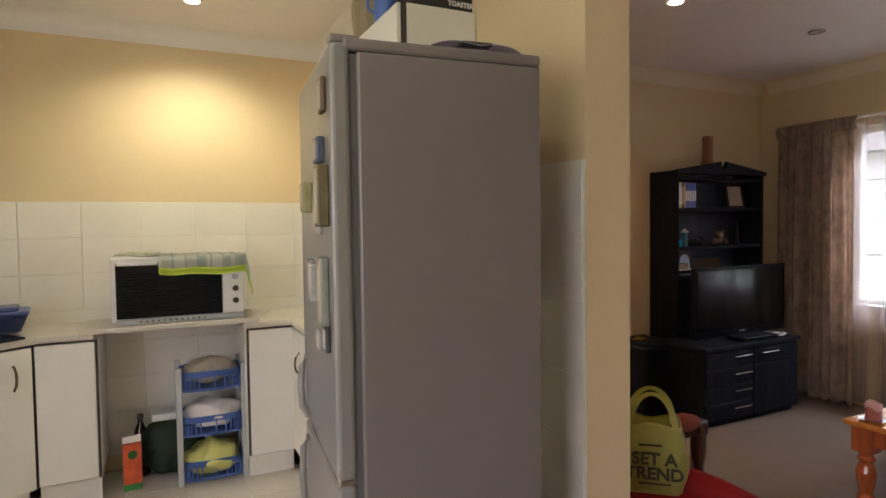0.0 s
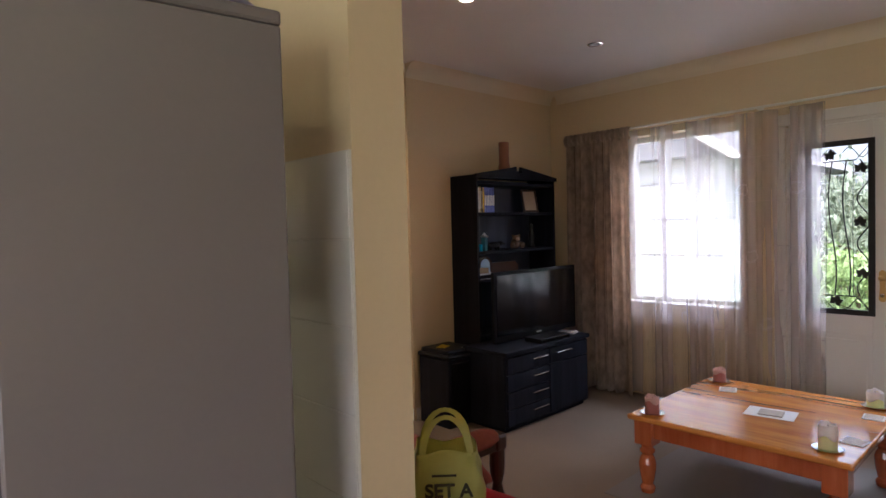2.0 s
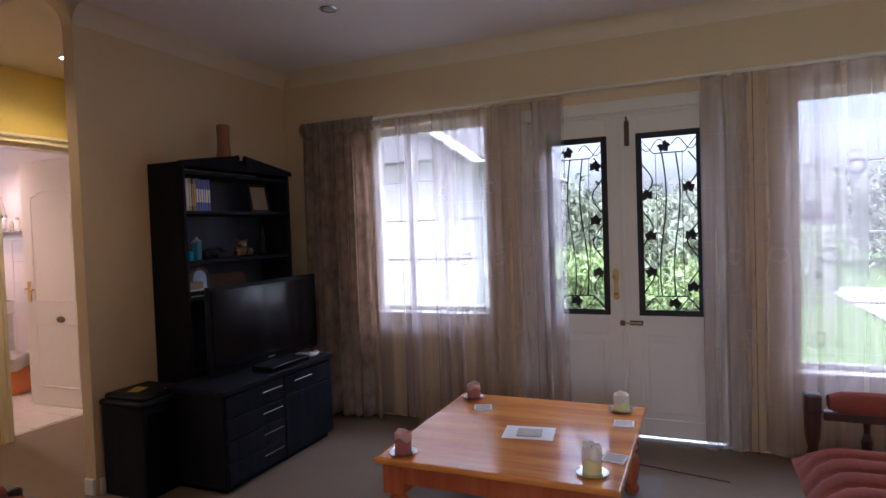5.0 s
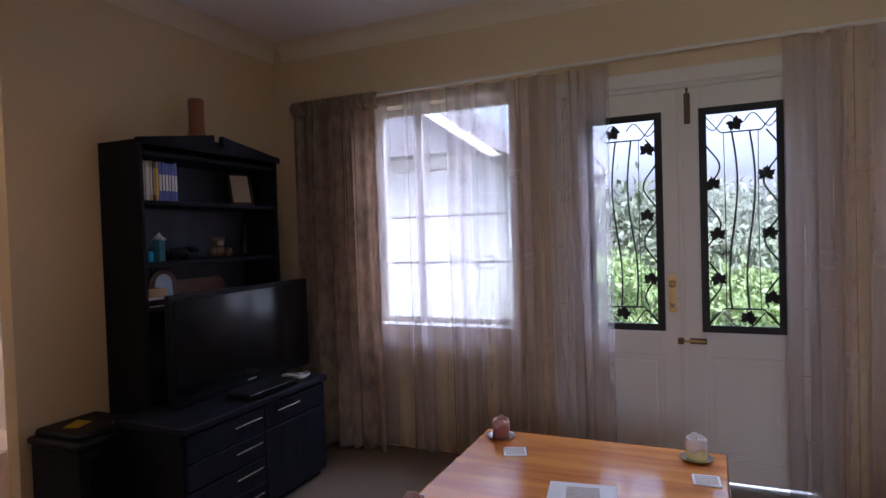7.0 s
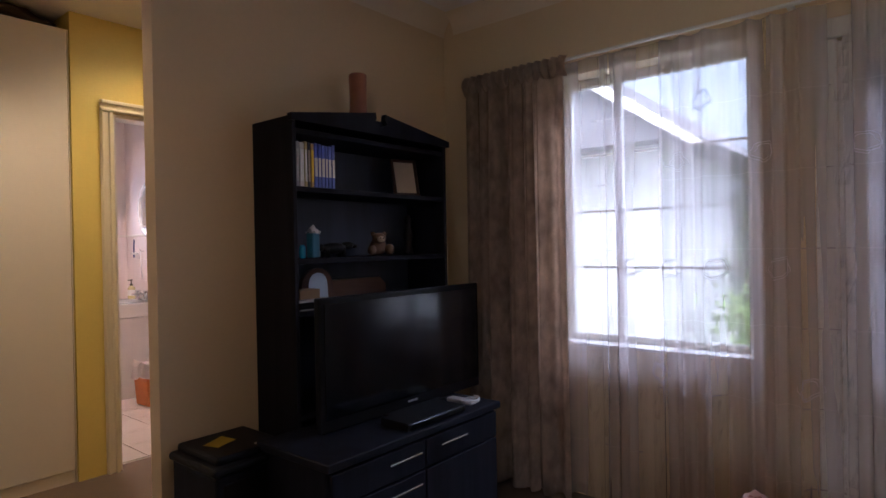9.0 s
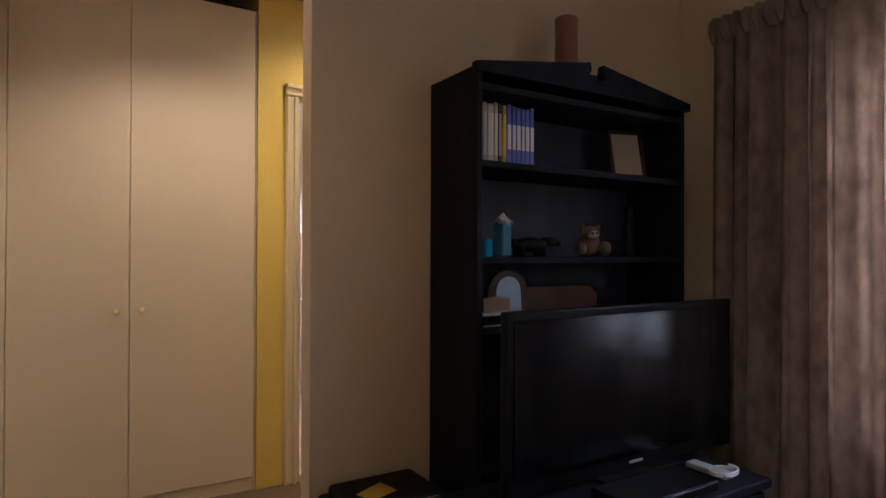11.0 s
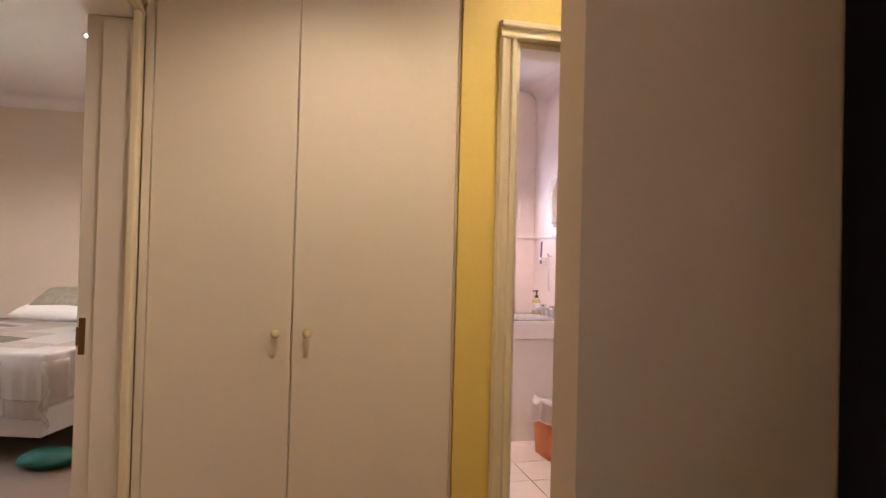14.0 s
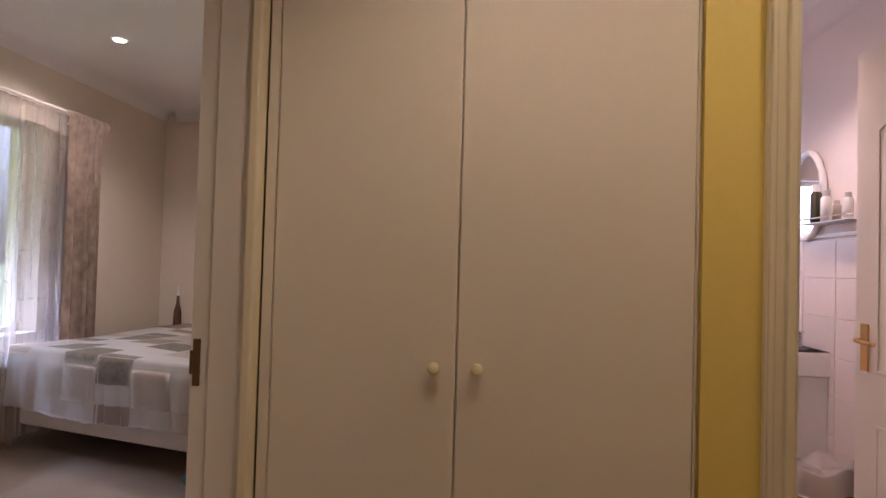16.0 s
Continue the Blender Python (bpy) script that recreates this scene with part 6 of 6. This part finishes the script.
part("bracket", lathe([(0.03, 0), (0.034, 0.012), (0.03, 0.02)], 14, at=(-0.04, 0, 0)), M_WHITE, holder)
part("arm", box((-0.04, -0.01, 0.002), (0, 0.01, 0.018), 0.003), M_CHROME, holder)
part("brush", tube([(-0.045, 0.005, -0.03), (-0.05, -0.01, 0.06), (-0.055, -0.03, 0.14)], 0.007, 8), M_NAVY, holder)
hook = thing("towel_hook", "small chrome wall hook with a hanging cord", "hook", 4.849, 7.37, 1.28)
part("hook", tube([(0, 0, 0), (-0.03, 0, 0), (-0.04, 0, 0.02)], 0.006), M_CHROME, hook)
part("cord", tube([(-0.035, 0, 0.002), (-0.03, 0.004, -0.12), (-0.02, 0.006, -0.26)], 0.004), M_WHITE, hook)
pbin = thing("waste_bin", "orange plastic waste bin with a white liner", "waste bin", 4.64, 6.73, 0.003, 4)
pbin.scale = (1.1, 1.1, 1.2)
part("body", prism([(-0.10, 0), (0.10, 0), (0.125, 0.27), (-0.125, 0.27)], "y", -0.09, 0.09), M_ORANGE, pbin)
def liner(u, v):
    a = 2 * math.pi * u
    r = (abs(math.cos(a)) ** 6 + abs(math.sin(a)) ** 6) ** (-1 / 6)
    w = 0.135 + 0.012 * math.sin(7 * a) + 0.02 * v
    if v < 0.4:
        k = v / 0.4
        w *= k
        return (w * r * math.cos(a), 0.76 * w * r * math.sin(a), 0.272 + 0.02 * k * math.sin(5 * a + 2) + 0.016 * k)
    return (w * r * math.cos(a), 0.76 * w * r * math.sin(a), 0.30 - 0.10 * (v - 0.4) / 0.6 + 0.02 * math.sin(5 * a + 2) * (1 - 0.3 * v))
part("liner", sheet(liner, 48, 15, 0.002), M_LINER, pbin, "crumpled white plastic liner", smooth=True)
structure("trim_bathroom", box((4.838, 5.49, 1.42), (4.85, 7.74, 1.44), 0.003, box((3.715, 7.738, 1.42), (4.838, 7.75, 1.44), 0.003)), M_TRIM, "thin pale tile edging strip", "tile trim")

# ---- bedroom ----
BED = (0.90, 7.18, 0, -17)
bed = thing("bed", "double bed with a patchwork quilt on a white base", "bed", *BED)
BX0, BX1, BY0, BY1 = -0.76, 0.76, 0.0, 1.92
part("base", box((BX0 + 0.03, BY0 + 0.03, 0.16), (BX1 - 0.03, BY1, 0.34), 0.02, None, 2), M_VALANCE, bed)
part("mattress", box((BX0 + 0.02, BY0 + 0.02, 0.34), (BX1 - 0.02, BY1, 0.60), 0.05, None, 3), M_VALANCE, bed)
for lx in (BX0 + 0.12, BX1 - 0.12):
    for ly in (BY0 + 0.5, BY1 - 0.15):
        part("leg", lathe([(0.03, 0.004), (0.035, 0.16)], 12, at=(lx, ly, 0)), M_MAHOG, bed)


def quilt_place(u, v):
    """Lies on the mattress and hangs over its foot and sides."""
    x = BX0 - 0.34 + (BX1 - BX0 + 0.68) * u
    y = BY0 - 0.43 + (BY1 - 0.45 - BY0 + 0.43) * v
    z = 0.65 + 0.012 * math.sin(5 * x + 2) * math.sin(4 * y)
    over = 0
    if x < BX0:
        over = max(over, BX0 - x)
    if x > BX1:
        over = max(over, x - BX1)
    front = max(0, BY0 - y)
    fold = 0.010 * math.sin(26 * (x + 0.3 * y)) + 0.009 * math.sin(47 * x + 3 * math.sin(9 * x)) + 0.005 * math.sin(91 * x)
    fold_s = 0.022 * math.sin(24 * y)
    xx = min(max(x, BX0 - 0.02), BX1 + 0.02)
    yy = max(y, BY0 - 0.02)
    drop = (over ** 4 + front ** 4) ** 0.25
    soft = min(1, drop / 0.12)
    if front:
        yy -= 0.03 * soft + fold * soft * min(1, front / 0.2)
    if over:
        xx += (-1 if x < BX0 else 1) * (0.03 * soft + fold_s * soft)
    return (xx, yy, z - max(0, drop - 0.03) * 0.93)


bm = sheet(quilt_place, 90, 80)
uvl = bm.loops.layers.uv.new("cloth")
bm.verts.index_update()
for f in bm.faces:
    for lp in f.loops:
        i = lp.vert.index
        lp[uvl].uv = (i // 81 / 90, i % 81 / 80)
bmesh.ops.solidify(bm, geom=bm.faces[:], thickness=-0.02)
quilt = thing("quilt", "cream and taupe patchwork quilt hanging over the bed", "quilt", *BED)
part("cover", bm, M_QUILT, quilt, smooth=True)
rnd = random.Random(12)
for i in range(8):
    for j in range(8):
        kind = rnd.random()
        if kind < 0.36:
            continue
        u0, v0 = i / 8 + 0.003, j / 8 + (0.06 if i % 2 else 0.003)
        du, dv = 0.119, rnd.choice((0.06, 0.119, 0.119))

        def patch(u, v, u0=u0, v0=v0, du=du, dv=dv):
            p, q = min(1, u0 + du * u), min(1, v0 + dv * v)
            c = Vector(quilt_place(p, q))
            a, b = Vector(quilt_place(p + 0.004, q)) - c, Vector(quilt_place(p, q + 0.004)) - c
            return c + a.cross(b).normalized() * 0.004

        part("patch", sheet(patch, 9, 9, 0.002), M_QUILT_P if kind < 0.66 else (M_QUILT_T if kind < 0.84 else M_QUILT_G), quilt, smooth=True)
cushion("pillow", "cream and grey-green patterned pillow on the bed", pose(*BED[:3], 0, 0, BED[3]) @ pose(-0.36, 1.62, 0.72, 12, 0, 2), 0.64, 0.42, 0.15, M_QUILT)
cushion("pillow", "grey-green patterned pillow on the bed", pose(*BED[:3], 0, 0, BED[3]) @ pose(0.36, 1.62, 0.72, 12, 0, -2), 0.64, 0.42, 0.15, M_QUILT)
cushion("pillow", "grey-green patterned pillow lying on another pillow", pose(*BED[:3], 0, 0, BED[3]) @ pose(-0.32, 1.68, 0.805, 24, 0, 6), 0.56, 0.38, 0.13, M_QUILT_G)
stand = thing("bedside_table", "small dark wooden bedside table", "bedside table")
part("top", box((0.20, 8.98, 0.555), (0.44, 9.32, 0.58), 0.005), M_MAHOG, stand)
for lx in (0.23, 0.41):
    for ly in (9.01, 9.29):
        part("leg", box((lx - 0.016, ly - 0.016, 0.004), (lx + 0.016, ly + 0.016, 0.555), 0.003), M_MAHOG, stand)
part("shelf", box((0.22, 9.0, 0.18), (0.42, 9.30, 0.198), 0.003), M_MAHOG, stand)
vase = thing("bottle_candle", "slim brown bottle with a pale candle in its neck", "bottle", 0.28, 9.2, 0.581)
part("glass_body", lathe([(0.035, 0), (0.038, 0.02), (0.032, 0.15), (0.014, 0.22), (0.012, 0.29)], 16), mat("brown_glaze", (0.10, 0.04, 0.02), 0.25), vase, smooth=True)
part("candle", lathe([(0.011, 0.285), (0.010, 0.365), (0.004, 0.37)], 12), M_PAPER, vase)
curtain("curtain", 0.20, 7.78, 8.14, 0.03, 2.19, 4.5, 0.065, M_DRAPE, "heavy patterned drape drawn beside the bedroom window", 13, 0.5, 0.003, 0.02, 1)
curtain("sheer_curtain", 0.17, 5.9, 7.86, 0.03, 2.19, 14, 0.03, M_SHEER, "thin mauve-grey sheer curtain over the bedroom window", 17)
brod = thing("curtain_rod", "thin white curtain rod above the bedroom window", "curtain rod")
part("rod", tube([(0.185, 5.8, 2.205), (0.185, 8.2, 2.205)], 0.009, 8), M_TRIM, brod)
for ry in (5.9, 8.17):
    part("bracket", box((0.021, ry - 0.01, 2.195), (0.19, ry + 0.01, 2.215), 0.003), M_TRIM, brod)
sandal = thing("green_bag", "small green plastic bag on the carpet under the bed", "bag", 1.66, 6.98, 0.004)
part("bag", lumps(31, 4, (-0.1, -0.04, 0.05), (0.1, 0.04, 0.06), 0.055, 0.9), M_GREEN, sandal, smooth=True)
fan = thing("balloon", "silver foil balloon standing by the bedroom wall", "balloon", 2.16, 6.35, 0.004)
part("foil", lathe([(0.004, 0.72), (0.07, 0.78), (0.11, 0.88), (0.115, 0.98), (0.09, 1.07), (0.03, 1.12)], 20), M_CHROME, fan, smooth=True)
part("stick", tube([(0, 0, 0.02), (0.005, 0, 0.73)], 0.006), M_CHROME, fan)
part("weight", lathe([(0.06, 0), (0.06, 0.02), (0.02, 0.03)], 16), M_GREY, fan)

# ---- outdoors ----
structure("ground", box((5.36, -60, -0.4), (120, 60, -0.06), 0, box((-120, -60, -0.4), (-0.13, 60, -0.06))), M_GRASS, "uneven green lawn outside the house", "ground")


def foliage(name, label, x, y, z0, rx, ry, h, n, size, material, seed, trunk=0.08):
    """A shrub or small tree: tapered trunk, limbs and a crown of many loose leaves in uneven clumps."""
    rr = random.Random(seed)
    ob = thing(name, label, "tree" if trunk > 0.05 else "shrub", x, y, -0.06)
    bm = lathe([(trunk * 1.4, 0), (trunk, 0.3), (trunk * 0.7, z0 + h * 0.5), (trunk * 0.2, z0 + h * 0.85)], 10)
    clumps = []
    for _ in range(26):
        a, q = rr.uniform(0, 6.28), rr.random() ** 0.5
        clumps.append(Vector((rx * q * math.cos(a), ry * q * math.sin(a), z0 + h * rr.uniform(0.05, 1.0))))
    for c in clumps[:9]:
        tube([(0, 0, max(0.2, c.z * 0.5)), c * 0.6 + Vector((0, 0, c.z * 0.2)), c], trunk * 0.2, 5, bm)
    part("trunk", bm, M_BARK, ob)
    bm = bmesh.new()
    for _ in range(n):
        c = rr.choice(clumps) + Vector([rr.gauss(0, 0.28 * s) for s in (rx * 0.7, ry * 0.7, h * 0.4)])
        if c.z < 0.02:
            continue
        r = Euler([rr.uniform(0, 6.28) for _ in range(3)]).to_matrix()
        s = size * rr.uniform(0.6, 1.3)
        v = [bm.verts.new(c + r @ Vector(p) * s) for p in ((-0.5, 0, 0), (0, 0.22, 0.05), (0.5, 0, 0), (0, -0.22, 0.05))]
        bm.faces.new(v)
    part("crown", bm, material, ob)
    return ob


structure("pavement", box((5.37, -3, -0.1), (7.4, 6, -0.03)), M_PLASTER, "pale concrete paving outside the doors", "pavement")
# slab added to give white glare behind the right window, no drive known there
structure("pavement_drive", box((7.41, -14, -0.1), (15, -1.3, -0.035)), M_PLASTER, "added pale slab brightening the view from the right window", "pavement")
foliage("tree", "leafy green garden tree beyond the doors", 12.6, 1.9, 0.2, 2.2, 2.2, 1.7, 7000, 0.16, M_LEAF, 2, 0.10)
foliage("tree", "dense dark green garden tree beyond the doors", 14.5, 1.4, 0.2, 2.2, 2.4, 1.8, 7000, 0.17, M_LEAF, 5, 0.12)
foliage("tree", "tall garden tree with loose crown", 17.5, 7.0, 0.4, 3.0, 3.4, 2.4, 7000, 0.2, M_LEAF, 6, 0.14)
foliage("tree", "broad green garden tree", 21.0, -5.0, 0.4, 3.0, 3.4, 2.4, 7000, 0.2, M_LEAF, 7, 0.14)
for i, (sx, sy, sh) in enumerate(((9.2, 2.4, 0.9), (9.6, 1.0, 0.8))):
    foliage("shrub", "bright green garden shrub near the doors", sx, sy, 0.05, 0.8, 0.85, sh, 3200, 0.10, M_LEAF2, 40 + i, 0.03)
house = thing("neighbour_house", "white plastered house wing with a pitched grey roof", "house")
part("wall", box((8.3, 3.75, -0.06), (13.5, 9.5, 2.45)), M_PLASTER, house)
part("roof", prism([(3.36, 2.25), (9.9, 2.25), (6.63, 4.55)], "x", 8.0, 13.9), M_ROOF, house)
part("fascia", prism([(3.25, 2.16), (3.38, 2.16), (6.63, 4.42), (9.88, 2.16), (10.0, 2.16), (6.63, 4.62)], "x", 7.92, 8.0), M_TRIM, house, "white painted fascia boards")
hw = part("house_window", box((8.27, 5.4, 0.9), (8.3, 6.6, 2.0), 0.01), M_TRIM, house)
part("pane", box((8.26, 5.47, 0.97), (8.272, 6.53, 1.93)), M_SCREEN, hw)

# ---- tiles ----
def tiles(parent, name, w, h, deep, spots, material, seed):
    """Alike tiles on shared meshes, each an object of its own. spots: poses of their middles, face to local +z."""
    bm = box((-w / 2, -h / 2, 0), (w / 2, h / 2, deep), 0.0014)
    me = bpy.data.meshes.new(name)
    bmesh.ops.recalc_face_normals(bm, faces=bm.faces)
    bm.to_mesh(me)
    bm.free()
    me.materials.append(material)
    rr = random.Random(seed)
    for m in spots:
        ob = new(name, me)
        ob.parent = parent
        ob.matrix_local = m @ pose(0, 0, rr.uniform(0, 0.0006), rr.uniform(-0.15, 0.15), rr.uniform(-0.15, 0.15), 0)


TW, TH = 0.30, 0.205
splash = thing("splashback", "pale glazed wall tiles above the kitchen worktop", "wall tiles", kind="structure")
part("grout_bed", box((-1.69, 4.343, 0.1), (1.366, 4.349, 1.585)), M_GROUT, splash)
tiles(splash, "tile", TW - 0.003, TH - 0.003, 0.0035, [pose(-1.45 + TW * i, 4.343, 1.585 - TH * (j + 0.5), 90, 0, 0) for i in range(10) for j in range(7)], M_TILE, 1)
splash2 = thing("splashback_side", "pale glazed wall tiles on the kitchen side wall", "wall tiles", kind="structure")
part("grout_bed", box((1.362, 1.715, 0.1), (1.3685, 4.34, 1.60)), M_GROUT, splash2)
tiles(splash2, "tile", TW - 0.003, TH - 0.003, 0.0035, [pose(1.362, 1.866 + TW * i, 1.60 - TH * (j + 0.5), 90, 0, -90) for i in range(8) for j in range(7)], M_TILE, 2)
F = bpy.data.objects
tiles(F["floor_kitchen"], "tile", 0.296, 0.296, 0.006, [pose(-1.55 + 0.3 * i, 1.36 + 0.3 * j, 0.003) for i in range(10) for j in range(10)], M_FLOOR_TILE, 3)
tiles(F["floor_bathroom"], "tile", 0.296, 0.296, 0.006, [pose(3.86 + 0.3 * i, 5.60 + 0.3 * j, 0.002) for i in range(4) for j in range(7)], M_FLOOR_TILE, 4)
tiles(F["wall_bathroom_east"], "tile", 0.296, 0.196, 0.006, [pose(4.85, 5.64 + 0.3 * i, 0.11 + 0.2 * j, 90, 0, -90) for i in range(7) for j in range(7)], M_BATH_TILE, 5)
tiles(F["wall_bathroom_north"], "tile", 0.296, 0.196, 0.006, [pose(3.87 + 0.3 * i, 7.75, 0.11 + 0.2 * j, 90, 0, 0) for i in range(4) for j in range(7)], M_BATH_TILE, 6)
